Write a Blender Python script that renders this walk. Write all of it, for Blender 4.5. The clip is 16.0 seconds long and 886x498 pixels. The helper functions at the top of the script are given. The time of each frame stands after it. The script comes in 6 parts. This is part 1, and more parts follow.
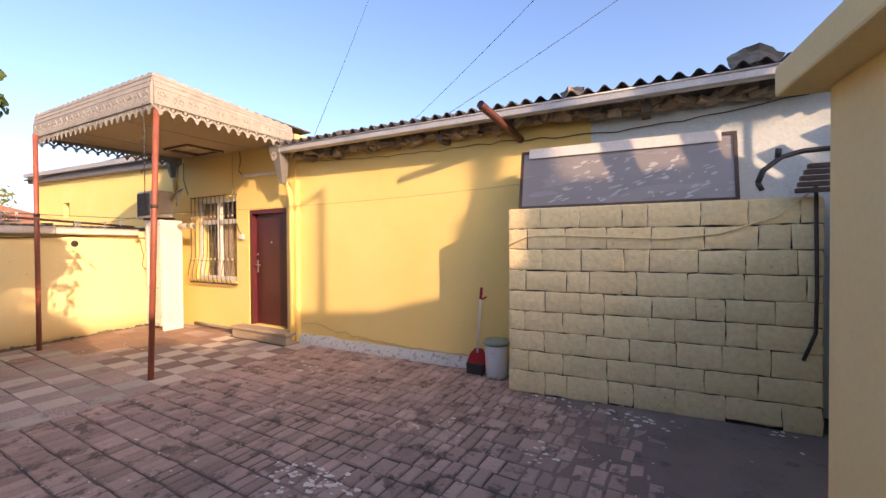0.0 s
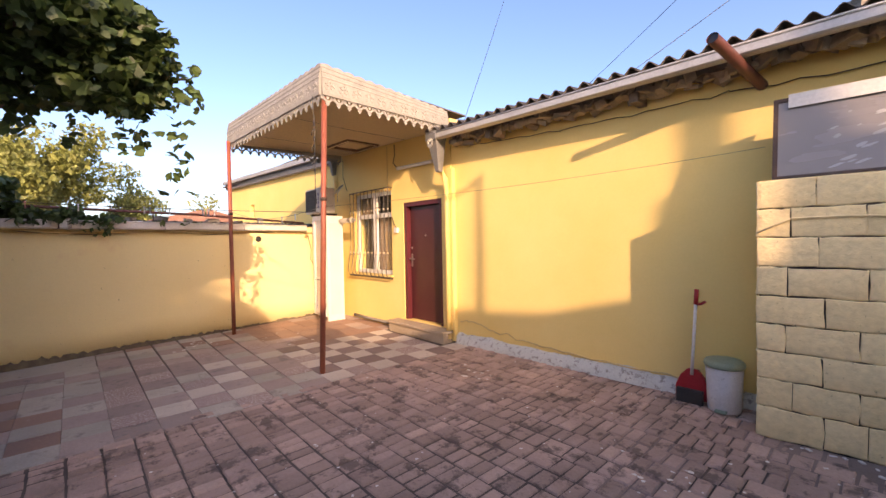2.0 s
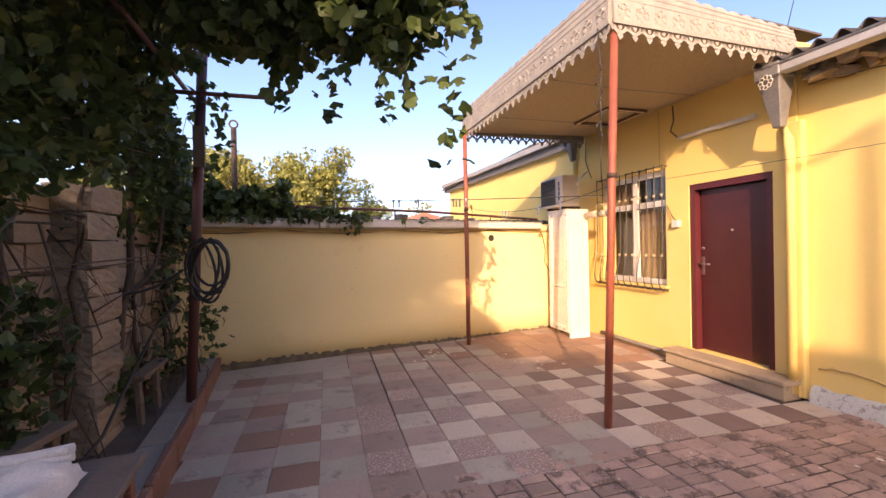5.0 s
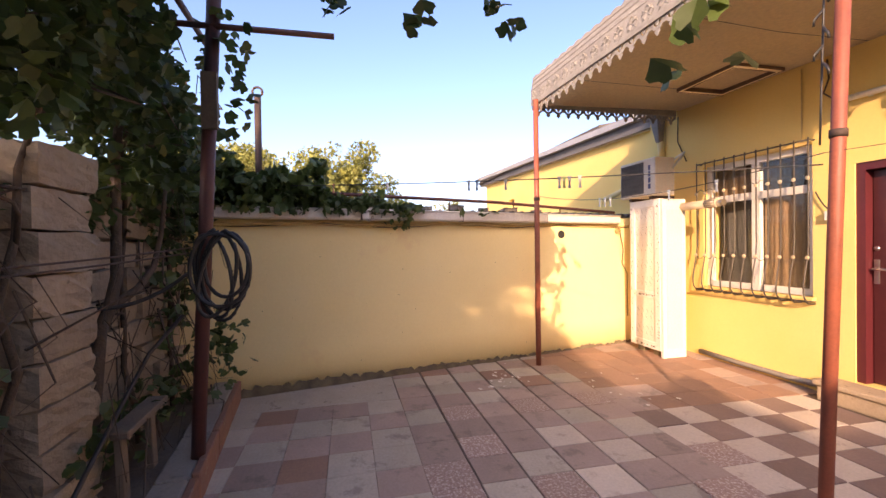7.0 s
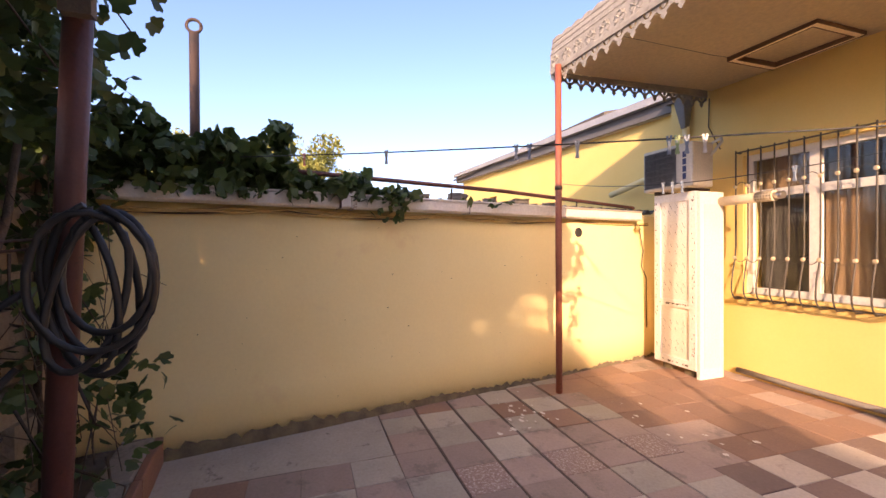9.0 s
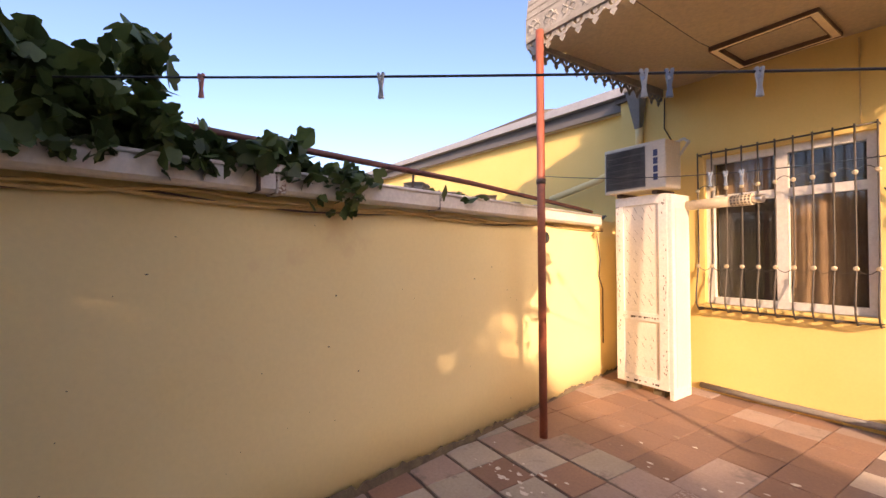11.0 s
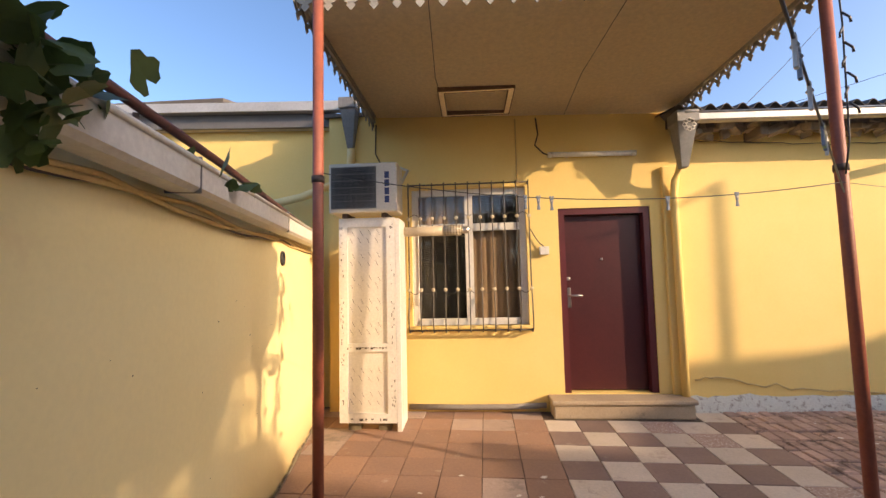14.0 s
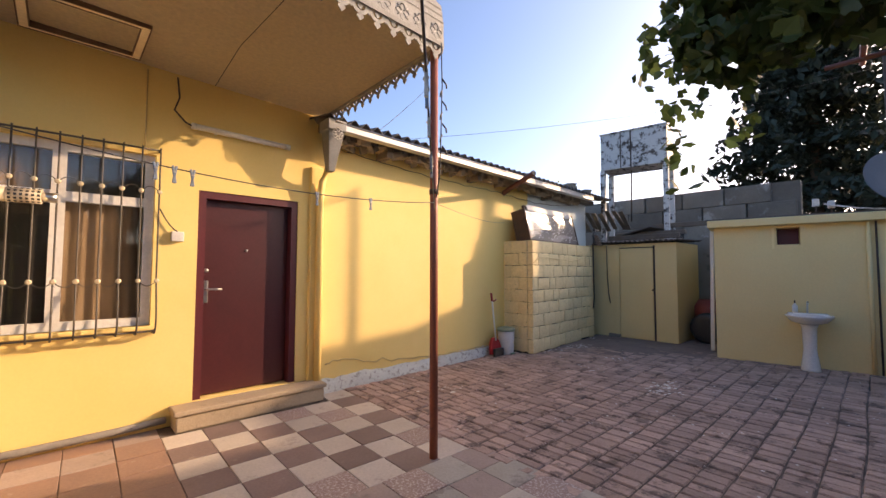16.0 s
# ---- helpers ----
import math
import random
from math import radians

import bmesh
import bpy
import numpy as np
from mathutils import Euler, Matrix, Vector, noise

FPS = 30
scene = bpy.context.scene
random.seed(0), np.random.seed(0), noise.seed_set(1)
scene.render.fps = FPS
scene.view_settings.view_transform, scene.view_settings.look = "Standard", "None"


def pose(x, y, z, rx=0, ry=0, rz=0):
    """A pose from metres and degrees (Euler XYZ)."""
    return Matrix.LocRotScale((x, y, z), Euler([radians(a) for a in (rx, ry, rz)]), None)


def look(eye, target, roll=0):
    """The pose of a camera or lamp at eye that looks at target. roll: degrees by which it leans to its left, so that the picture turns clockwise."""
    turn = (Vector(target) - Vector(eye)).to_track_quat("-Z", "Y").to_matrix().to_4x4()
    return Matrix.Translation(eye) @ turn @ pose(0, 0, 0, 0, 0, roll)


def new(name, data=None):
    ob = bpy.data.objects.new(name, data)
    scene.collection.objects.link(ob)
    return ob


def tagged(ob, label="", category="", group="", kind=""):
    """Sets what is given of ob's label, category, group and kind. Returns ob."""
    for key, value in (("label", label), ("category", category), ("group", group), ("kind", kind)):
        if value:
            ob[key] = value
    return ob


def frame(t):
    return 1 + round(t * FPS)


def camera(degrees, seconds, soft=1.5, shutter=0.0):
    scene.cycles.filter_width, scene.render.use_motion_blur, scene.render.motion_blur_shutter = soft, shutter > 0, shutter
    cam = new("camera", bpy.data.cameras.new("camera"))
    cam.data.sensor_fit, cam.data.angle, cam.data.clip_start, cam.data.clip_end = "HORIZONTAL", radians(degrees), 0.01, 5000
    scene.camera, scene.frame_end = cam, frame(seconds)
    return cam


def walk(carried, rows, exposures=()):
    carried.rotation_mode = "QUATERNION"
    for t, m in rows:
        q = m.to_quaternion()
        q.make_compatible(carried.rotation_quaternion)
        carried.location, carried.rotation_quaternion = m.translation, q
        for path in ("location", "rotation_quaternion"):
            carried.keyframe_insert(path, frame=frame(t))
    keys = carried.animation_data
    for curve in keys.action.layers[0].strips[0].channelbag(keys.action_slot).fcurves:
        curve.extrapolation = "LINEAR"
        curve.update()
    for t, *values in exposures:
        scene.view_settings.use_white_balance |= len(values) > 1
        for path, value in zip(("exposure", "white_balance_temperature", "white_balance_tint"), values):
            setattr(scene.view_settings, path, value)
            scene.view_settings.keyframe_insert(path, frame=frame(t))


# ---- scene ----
cam = camera(94.5, 16.0)
ROWS = [
    (0.0, 0.188, 0.594, 1.589, 89.25, 0.37, 30.03),
    (0.5, -0.008, 0.645, 1.584, 89.04, 0.43, 32.05),
    (1.0, -0.211, 0.766, 1.559, 88.88, 0.54, 36.41),
    (1.5, -0.444, 0.876, 1.575, 88.73, 0.8, 41.88),
    (2.0, -0.697, 0.88, 1.553, 88.69, 1.06, 47.75),
    (2.5, -0.956, 0.869, 1.539, 88.83, 1.37, 53.33),
    (3.0, -1.208, 0.933, 1.524, 89.0, 1.57, 58.49),
    (3.5, -1.464, 0.962, 1.526, 89.22, 1.66, 63.03),
    (4.0, -1.765, 0.921, 1.513, 89.39, 1.52, 67.37),
    (4.5, -2.056, 0.877, 1.493, 89.55, 1.35, 71.13),
    (5.0, -2.377, 0.857, 1.511, 89.59, 1.14, 74.24),
    (7.5, -3.875, 0.562, 1.509, 89.4, 0.83, 76.98),
    (8.0, -4.143, 0.529, 1.486, 89.3, 0.62, 75.97),
    (10.5, -5.706, 0.443, 1.488, 90.4, 0.42, 60.83),
    (11.0, -5.986, 0.396, 1.48, 90.63, 0.43, 56.05),
    (11.5, -6.239, 0.383, 1.455, 90.83, 0.57, 50.8),
    (12.0, -6.546, 0.429, 1.469, 90.99, 0.7, 44.32),
    (12.5, -6.781, 0.419, 1.445, 91.52, 0.79, 36.35),
    (13.0, -7.039, 0.397, 1.466, 92.45, 0.98, 26.02),
    (13.5, -7.228, 0.484, 1.448, 93.4, 1.07, 15.19),
    (14.0, -7.394, 0.565, 1.459, 94.05, 1.24, 3.86),
    (14.5, -7.541, 0.547, 1.452, 94.31, 1.23, -7.61),
    (15.0, -7.614, 0.512, 1.447, 93.94, 0.93, -19.38),
    (15.5, -7.553, 0.549, 1.441, 93.36, 0.34, -31.22),
    (16.0, -7.377, 0.664, 1.431, 92.95, -0.17, -43.18),
]
walk(cam, [(t, pose(x, y, z, rx, ry, rz)) for t, x, y, z, rx, ry, rz in ROWS], [(0.0, 1.68, 8400, 28), (5.0, 1.84, 8600, 33), (8.0, 1.95, 8600, 34), (11.5, 1.76, 8500, 30), (13.5, 1.64, 8100, 19), (15.0, 1.36, 8000, 16), (16.0, 1.6, 8200, 22)])

# ---- world, sun ----
SUN = Vector((1.58, -0.70, 0.58)).normalized()
world = bpy.data.worlds.new("world")
scene.world = world
world.use_nodes = True
wn = world.node_tree.nodes
sky = wn.new("ShaderNodeTexSky")
sky.sky_type, sky.sun_disc = "NISHITA", False
sky.sun_elevation = math.asin(SUN.z)
sky.sun_rotation = math.atan2(SUN.x, SUN.y)
sky.air_density, sky.dust_density, sky.ozone_density = 0.75, 2.4, 3.0
wn["Background"].inputs["Strength"].default_value = 0.15
rich = wn.new("ShaderNodeHueSaturation")
rich.inputs["Saturation"].default_value = 1.12
world.node_tree.links.new(sky.outputs[0], rich.inputs["Color"])
world.node_tree.links.new(rich.outputs[0], wn["Background"].inputs["Color"])
sun_data = bpy.data.lights.new("sun", "SUN")
sun_data.energy, sun_data.angle, sun_data.color = 2.05, radians(0.45), (1.0, 0.81, 0.58)
sun = new("sun", sun_data)
sun.matrix_world = look(SUN * 30, (0, 0, 0))


# ---- materials ----
def material(name, c1, c2, rough=0.8, scale=1.5, fine=60.0, bump=0.15, metal=0.0, rand=0.0, island=0.0, c3=None, cover=0.0, stain=6.0, translucent=0.0, grainy=0.12):
    """Two colours mixed by a broad noise and grained by a fine one; c3 covers a share of it in patches; rand varies it from object to object."""
    m = bpy.data.materials.new(name)
    m.use_nodes = True
    nt, n = m.node_tree, m.node_tree.nodes
    bsdf = n["Principled BSDF"]
    geo = n.new("ShaderNodeNewGeometry")
    link = nt.links.new

    def noise_node(s, detail, rough_=0.6):
        q = n.new("ShaderNodeTexNoise")
        q.inputs["Scale"].default_value, q.inputs["Detail"].default_value, q.inputs["Roughness"].default_value = s, detail, rough_
        link(geo.outputs["Position"], q.inputs["Vector"])
        return q

    def ramp(src, a, b):
        q = n.new("ShaderNodeMapRange")
        q.inputs["From Min"].default_value, q.inputs["From Max"].default_value = a, b
        link(src, q.inputs["Value"])
        return q.outputs["Result"]

    def mix(fac, a, b, kind="MIX"):
        q = n.new("ShaderNodeMix")
        q.data_type, q.blend_type = "RGBA", kind
        for i, v in ((0, fac), (6, a), (7, b)):
            if isinstance(v, (int, float)):
                q.inputs[i].default_value = v
            elif isinstance(v, tuple):
                q.inputs[i].default_value = (*v, 1)
            else:
                link(v, q.inputs[i])
        return q.outputs[2]

    broad, grain = noise_node(scale, 4), noise_node(fine, 3)
    col = mix(ramp(broad.outputs[0], 0.3, 0.7), tuple(c1), tuple(c2))
    g = ramp(grain.outputs[0], 0.25, 0.75)
    gr = n.new("ShaderNodeMapRange")
    gr.inputs["To Min"].default_value, gr.inputs["To Max"].default_value = 1 - grainy, 1 + 0.8 * grainy
    link(g, gr.inputs["Value"])
    col = mix(1.0, col, gr.outputs["Result"], "MULTIPLY")
    if c3:
        patch = noise_node(stain, 6, 0.7)
        edge = 0.72 - 0.44 * cover
        col = mix(ramp(patch.outputs[0], edge - 0.03, edge + 0.05), col, tuple(c3))
    if rand or island:
        src = n.new("ShaderNodeObjectInfo").outputs["Random"] if rand else geo.outputs["Random Per Island"]
        v = n.new("ShaderNodeMapRange")
        v.inputs["To Min"].default_value, v.inputs["To Max"].default_value = 1 - (rand or island), 1 + (rand or island)
        link(src, v.inputs["Value"])
        hsv = n.new("ShaderNodeHueSaturation")
        link(v.outputs["Result"], hsv.inputs["Value"])
        link(col, hsv.inputs["Color"])
        col = hsv.outputs[0]
    link(col, bsdf.inputs["Base Color"])
    rr = n.new("ShaderNodeMapRange")
    rr.inputs["To Min"].default_value, rr.inputs["To Max"].default_value = max(0.02, rough - 0.08), min(1, rough + 0.08)
    link(broad.outputs[0], rr.inputs["Value"])
    link(rr.outputs["Result"], bsdf.inputs["Roughness"])
    bsdf.inputs["Metallic"].default_value = metal
    if bump:
        b = n.new("ShaderNodeBump")
        b.inputs["Strength"].default_value, b.inputs["Distance"].default_value = bump, 0.01
        both = n.new("ShaderNodeMath")
        both.operation = "ADD"
        link(grain.outputs[0], both.inputs[0])
        link(noise_node(fine * 0.15, 4).outputs[0], both.inputs[1])
        link(both.outputs[0], b.inputs["Height"])
        link(b.outputs[0], bsdf.inputs["Normal"])
    if translucent:
        tr = n.new("ShaderNodeBsdfTranslucent")
        link(col, tr.inputs["Color"])
        mx = n.new("ShaderNodeMixShader")
        mx.inputs[0].default_value = translucent
        link(bsdf.outputs[0], mx.inputs[1])
        link(tr.outputs[0], mx.inputs[2])
        link(mx.outputs[0], n["Material Output"].inputs["Surface"])
    return m


def glass_material(name, tint):
    m = bpy.data.materials.new(name)
    m.use_nodes = True
    b = m.node_tree.nodes["Principled BSDF"]
    b.inputs["Base Color"].default_value = (*tint, 1)
    b.inputs["Roughness"].default_value = 0.03
    b.inputs["Transmission Weight"].default_value = 1.0
    b.inputs["IOR"].default_value = 1.45
    return m


YELLOW = material("yellow_wall_paint", (0.82, 0.59, 0.20), (0.86, 0.64, 0.25), 0.75, 0.8, 45, 0.02, grainy=0.025)
CREAM = material("cream_yard_wall_paint", (0.90, 0.75, 0.40), (0.87, 0.71, 0.36), 0.8, 0.9, 40, 0.05, c3=(0.84, 0.66, 0.35), cover=0.14, stain=1.1, grainy=0.03)
PALE = material("pale_yellow_paint", (0.82, 0.66, 0.34), (0.78, 0.61, 0.30), 0.8, 0.9, 40, 0.04, grainy=0.04)
BLOCK = material("painted_limestone_block", (0.88, 0.71, 0.40), (0.82, 0.65, 0.35), 0.9, 2.5, 22, 0.8, rand=0.04, c3=(0.20, 0.15, 0.09), cover=0.12, stain=30)
JOINT = material("painted_mortar_with_open_cracks", (0.80, 0.63, 0.37), (0.72, 0.56, 0.32), 0.95, 3, 60, 0.5, c3=(0.04, 0.03, 0.025), cover=0.78, stain=6)
MORTAR = material("dark_joint_and_gap_shade", (0.10, 0.08, 0.06), (0.22, 0.18, 0.11), 0.95, 8, 80, 0.6)
BLUE = material("pale_blue_limewash", (0.66, 0.72, 0.72), (0.58, 0.65, 0.66), 0.85, 1.4, 40, 0.2, c3=(0.47, 0.48, 0.44), cover=0.15, stain=3)
SOFFIT = material("cream_soffit_board", (0.85, 0.70, 0.48), (0.88, 0.74, 0.52), 0.7, 0.9, 30, 0.05)
PAVER = material("brown_clay_paver", (0.49, 0.345, 0.285), (0.33, 0.235, 0.195), 0.85, 1.6, 45, 0.9, rand=0.22, c3=(0.17, 0.122, 0.105), cover=0.36, stain=4.5)
PAVERS = material("brown_clay_paving", (0.49, 0.345, 0.285), (0.33, 0.235, 0.195), 0.85, 1.6, 45, 0.9, island=0.22, c3=(0.17, 0.122, 0.105), cover=0.36, stain=4.5)
BED = material("dirt_in_joints", (0.065, 0.05, 0.042), (0.15, 0.115, 0.095), 0.95, 2.5, 90, 0.6)
TILE_MAUVE = material("mauve_cement_tile", (0.39, 0.30, 0.26), (0.33, 0.255, 0.225), 0.7, 3, 50, 0.3, rand=0.16, c3=(0.25, 0.205, 0.18), cover=0.32, stain=3.5)
TILE_RED = material("red_cement_tile", (0.31, 0.185, 0.135), (0.26, 0.165, 0.13), 0.7, 3, 50, 0.2, rand=0.12, c3=(0.36, 0.27, 0.22), cover=0.16, stain=7)
TILE_DARK = material("dark_mauve_cement_tile", (0.25, 0.175, 0.155), (0.21, 0.15, 0.135), 0.65, 3, 50, 0.2, rand=0.14, c3=(0.30, 0.23, 0.20), cover=0.18, stain=8)
TILE_GREY = material("grey_cement_tile", (0.45, 0.41, 0.35), (0.38, 0.345, 0.295), 0.7, 3, 50, 0.2, rand=0.14, c3=(0.27, 0.235, 0.205), cover=0.3, stain=3.5)
TILE_WHITE = material("cream_cement_tile", (0.58, 0.51, 0.44), (0.51, 0.45, 0.385), 0.65, 3, 50, 0.2, rand=0.1, c3=(0.42, 0.35, 0.295), cover=0.26, stain=5)
TILE_SPECK = material("speckled_terrazzo_tile", (0.30, 0.20, 0.18), (0.34, 0.24, 0.21), 0.6, 3, 50, 0.15, rand=0.08, c3=(0.54, 0.47, 0.42), cover=0.42, stain=55)
CONCRETE = material("grey_concrete", (0.30, 0.28, 0.25), (0.24, 0.22, 0.20), 0.9, 2, 50, 0.4, c3=(0.16, 0.145, 0.13), cover=0.2, stain=4)
PLINTH = material("flaking_blue_white_plinth", (0.52, 0.54, 0.50), (0.62, 0.62, 0.56), 0.9, 4, 60, 0.5, c3=(0.30, 0.28, 0.25), cover=0.36, stain=16)
STONE = material("rough_tan_limestone", (0.38, 0.31, 0.23), (0.30, 0.24, 0.18), 0.95, 3, 40, 0.8, rand=0.2, c3=(0.20, 0.16, 0.12), cover=0.2, stain=9)
SLATE = material("weathered_corrugated_roofing", (0.085, 0.075, 0.07), (0.13, 0.115, 0.10), 0.9, 3, 50, 0.4)
ROCK = material("grey_tan_rubble", (0.30, 0.26, 0.21), (0.22, 0.19, 0.16), 0.95, 6, 40, 0.9)
ZINC = material("zinc_gutter", (0.50, 0.50, 0.49), (0.42, 0.42, 0.42), 0.5, 3, 40, 0.1, metal=0.4)
WHITEMETAL = material("white_painted_sheet", (0.70, 0.67, 0.61), (0.62, 0.59, 0.54), 0.55, 2, 40, 0.1)
FASCIA = material("embossed_grey_cream_sheet", (0.36, 0.335, 0.29), (0.27, 0.255, 0.225), 0.65, 4, 26, 0.4, c3=(0.24, 0.22, 0.19), cover=0.22, stain=9)
DARKZINC = material("dark_weathered_zinc", (0.17, 0.17, 0.17), (0.24, 0.235, 0.225), 0.6, 5, 40, 0.15, metal=0.3)
RUST = material("red_oxide_pipe", (0.33, 0.09, 0.05), (0.23, 0.07, 0.045), 0.55, 6, 60, 0.15, c3=(0.10, 0.045, 0.035), cover=0.12, stain=14)
MAROON = material("dark_maroon_pipe", (0.13, 0.042, 0.034), (0.085, 0.032, 0.028), 0.55, 6, 60, 0.15, c3=(0.05, 0.028, 0.024), cover=0.2, stain=14)
OLDIRON = material("dark_rusted_iron", (0.10, 0.06, 0.045), (0.06, 0.045, 0.04), 0.7, 8, 70, 0.3, metal=0.3)
DOORRED = material("maroon_door_enamel", (0.075, 0.016, 0.018), (0.06, 0.013, 0.015), 0.38, 2, 50, 0.04)
FRAMERED = material("crimson_door_frame", (0.11, 0.018, 0.024), (0.09, 0.015, 0.02), 0.45, 3, 50, 0.05)
UPVC = material("white_plastic_profile", (0.72, 0.70, 0.655), (0.66, 0.64, 0.60), 0.4, 3, 40, 0.02)
BLACK = material("black_plastic", (0.02, 0.02, 0.022), (0.035, 0.035, 0.035), 0.45, 5, 60, 0.05)
CHROME = material("brushed_steel", (0.62, 0.60, 0.57), (0.52, 0.50, 0.48), 0.3, 8, 90, 0.03, metal=1.0)
WOOD = material("weathered_grey_wood", (0.20, 0.155, 0.115), (0.15, 0.115, 0.09), 0.85, 5, 70, 0.4)
SOIL = material("dry_planter_soil", (0.12, 0.09, 0.07), (0.17, 0.13, 0.10), 1.0, 4, 50, 0.9)
KERB = material("red_brown_kerb", (0.26, 0.13, 0.095), (0.21, 0.115, 0.09), 0.85, 4, 50, 0.3, rand=0.12, c3=(0.28, 0.24, 0.2), cover=0.2, stain=9)
LEAF = material("vine_leaf", (0.08, 0.125, 0.036), (0.05, 0.085, 0.025), 0.5, 2, 30, 0.0, island=0.4, translucent=0.3)
LEAFSUN = material("pale_green_leaf", (0.25, 0.26, 0.075), (0.18, 0.21, 0.06), 0.6, 2, 30, 0.0, island=0.35, translucent=0.3)
NEEDLE = material("dark_conifer_foliage", (0.022, 0.035, 0.020), (0.015, 0.026, 0.015), 0.7, 2, 30, 0.0, island=0.3)
BARK = material("vine_bark", (0.12, 0.085, 0.06), (0.08, 0.06, 0.045), 0.95, 9, 60, 0.8)


# ---- mesh helpers ----
def box(bm, x0, x1, y0, y1, z0, z1, m=None):
    vs = [Vector(p) for p in ((x0, y0, z0), (x1, y0, z0), (x1, y1, z0), (x0, y1, z0), (x0, y0, z1), (x1, y0, z1), (x1, y1, z1), (x0, y1, z1))]
    v = [bm.verts.new(m @ p if m else p) for p in vs]
    for f in ((3, 2, 1, 0), (4, 5, 6, 7), (0, 1, 5, 4), (1, 2, 6, 5), (2, 3, 7, 6), (3, 0, 4, 7)):
        bm.faces.new([v[i] for i in f])
    return bm


def bevel(bm, w, segments=2):
    bmesh.ops.bevel(bm, geom=bm.edges[:], offset=w, segments=segments, affect="EDGES", profile=0.5)
    return bm


def tube(bm, points, r, n=8, cap=True, taper=None):
    """A round tube along points."""
    pts = [Vector(p) for p in points]
    rings = []
    for i, p in enumerate(pts):
        d = (pts[min(i + 1, len(pts) - 1)] - pts[max(i - 1, 0)]).normalized()
        side = d.cross(Vector((0, 0, 1)) if abs(d.z) < 0.9 else Vector((1, 0, 0))).normalized()
        up = side.cross(d)
        rr = r if taper is None else r + (taper - r) * i / (len(pts) - 1)
        rings.append([bm.verts.new(p + (side * math.cos(a) + up * math.sin(a)) * rr) for a in (2 * math.pi * k / n for k in range(n))])
    for a, b in zip(rings, rings[1:]):
        for k in range(n):
            f = bm.faces.new((a[k], a[(k + 1) % n], b[(k + 1) % n], b[k]))
            f.smooth = True
    if cap:
        bm.faces.new(rings[0][::-1])
        bm.faces.new(rings[-1])
    return bm


def lathe(bm, profile, centre, n=24, tilt=None):
    """Turns (radius, height) pairs round an upright axis."""
    rings = []
    for r, z in profile:
        ring = []
        for k in range(n):
            a = 2 * math.pi * k / n
            p = Vector((r * math.cos(a), r * math.sin(a), z))
            ring.append(bm.verts.new((tilt @ p if tilt else p) + Vector(centre)))
        rings.append(ring)
    for a, b in zip(rings, rings[1:]):
        for k in range(n):
            f = bm.faces.new((a[k], a[(k + 1) % n], b[(k + 1) % n], b[k]))
            f.smooth = True
    bm.faces.new(rings[0][::-1])
    bm.faces.new(rings[-1])
    return bm


def prism(bm, outline, axis, a, b):
    """Pushes an outline of 2D points along x, y or z from a to b."""
    def at(p, s):
        return {"x": (s, p[0], p[1]), "y": (p[0], s, p[1]), "z": (p[0], p[1], s)}[axis]
    lo = [bm.verts.new(at(p, a)) for p in outline]
    hi = [bm.verts.new(at(p, b)) for p in outline]
    n = len(outline)
    bm.faces.new(lo[::-1])
    bm.faces.new(hi)
    for i in range(n):
        bm.faces.new((lo[i], lo[(i + 1) % n], hi[(i + 1) % n], hi[i]))
    return bm


def moved(bm, m):
    bmesh.ops.transform(bm, matrix=m, verts=bm.verts[:])
    return bm


def obj(name, bm, mat, label="", category="", group="", kind="", fix=True):
    if fix:
        bmesh.ops.recalc_face_normals(bm, faces=bm.faces[:])
    me = bpy.data.meshes.new(name)
    bm.to_mesh(me)
    bm.free()
    me.materials.append(mat)
    return tagged(new(name, me), label, category, group, kind)


def part(name, bm, mat, parent, label="", fix=True):
    ob = obj(name, bm, mat, label, fix=fix)
    ob.parent = parent
    ob.matrix_parent_inverse = parent.matrix_world.inverted()
    return ob


def empty(name, label, category, place=(0, 0, 0), group="", kind=""):
    ob = new(name)
    ob.location = place
    ob.empty_display_size = 0.1
    ob.matrix_world = Matrix.Translation(place)
    return tagged(ob, label, category, group, kind)


B = bmesh.new
rng = random.Random(7)

# ---- ground ----
ground = obj("ground", box(B(), -400, 400, -400, 400, -0.3, -0.035), SOIL, "bare brown earth reaching to the horizon", "ground", kind="structure")
bed = obj("paving_bed", box(B(), -9.4, 2.4, -1.4, 5.7, -0.06, -0.012), BED, "dark dirt between the pavers of the yard", "paving", kind="structure")

# ---- house ----
HY = 5.15                                    # south face of the house


def wall_with_openings(name, x0, x1, y0, y1, z0, z1, holes, mat, label):
    """A wall along x, cut into upright and level bands round its openings."""
    bm = B()
    xs = sorted({x0, x1, *[h[0] for h in holes], *[h[1] for h in holes]})
    for a, b in zip(xs, xs[1:]):
        zs = [z0]
        for h in sorted(holes, key=lambda q: q[2]):
            if h[0] <= a and b <= h[1]:
                zs += [h[2], h[3]]
        zs.append(z1)
        for lo, hi in zip(zs[::2], zs[1::2]):
            if hi - lo > 1e-4:
                box(bm, a, b, y0, y1, lo, hi)
    bmesh.ops.remove_doubles(bm, verts=bm.verts[:], dist=1e-5)
    return obj(name, bm, mat, label, "wall", kind="structure")


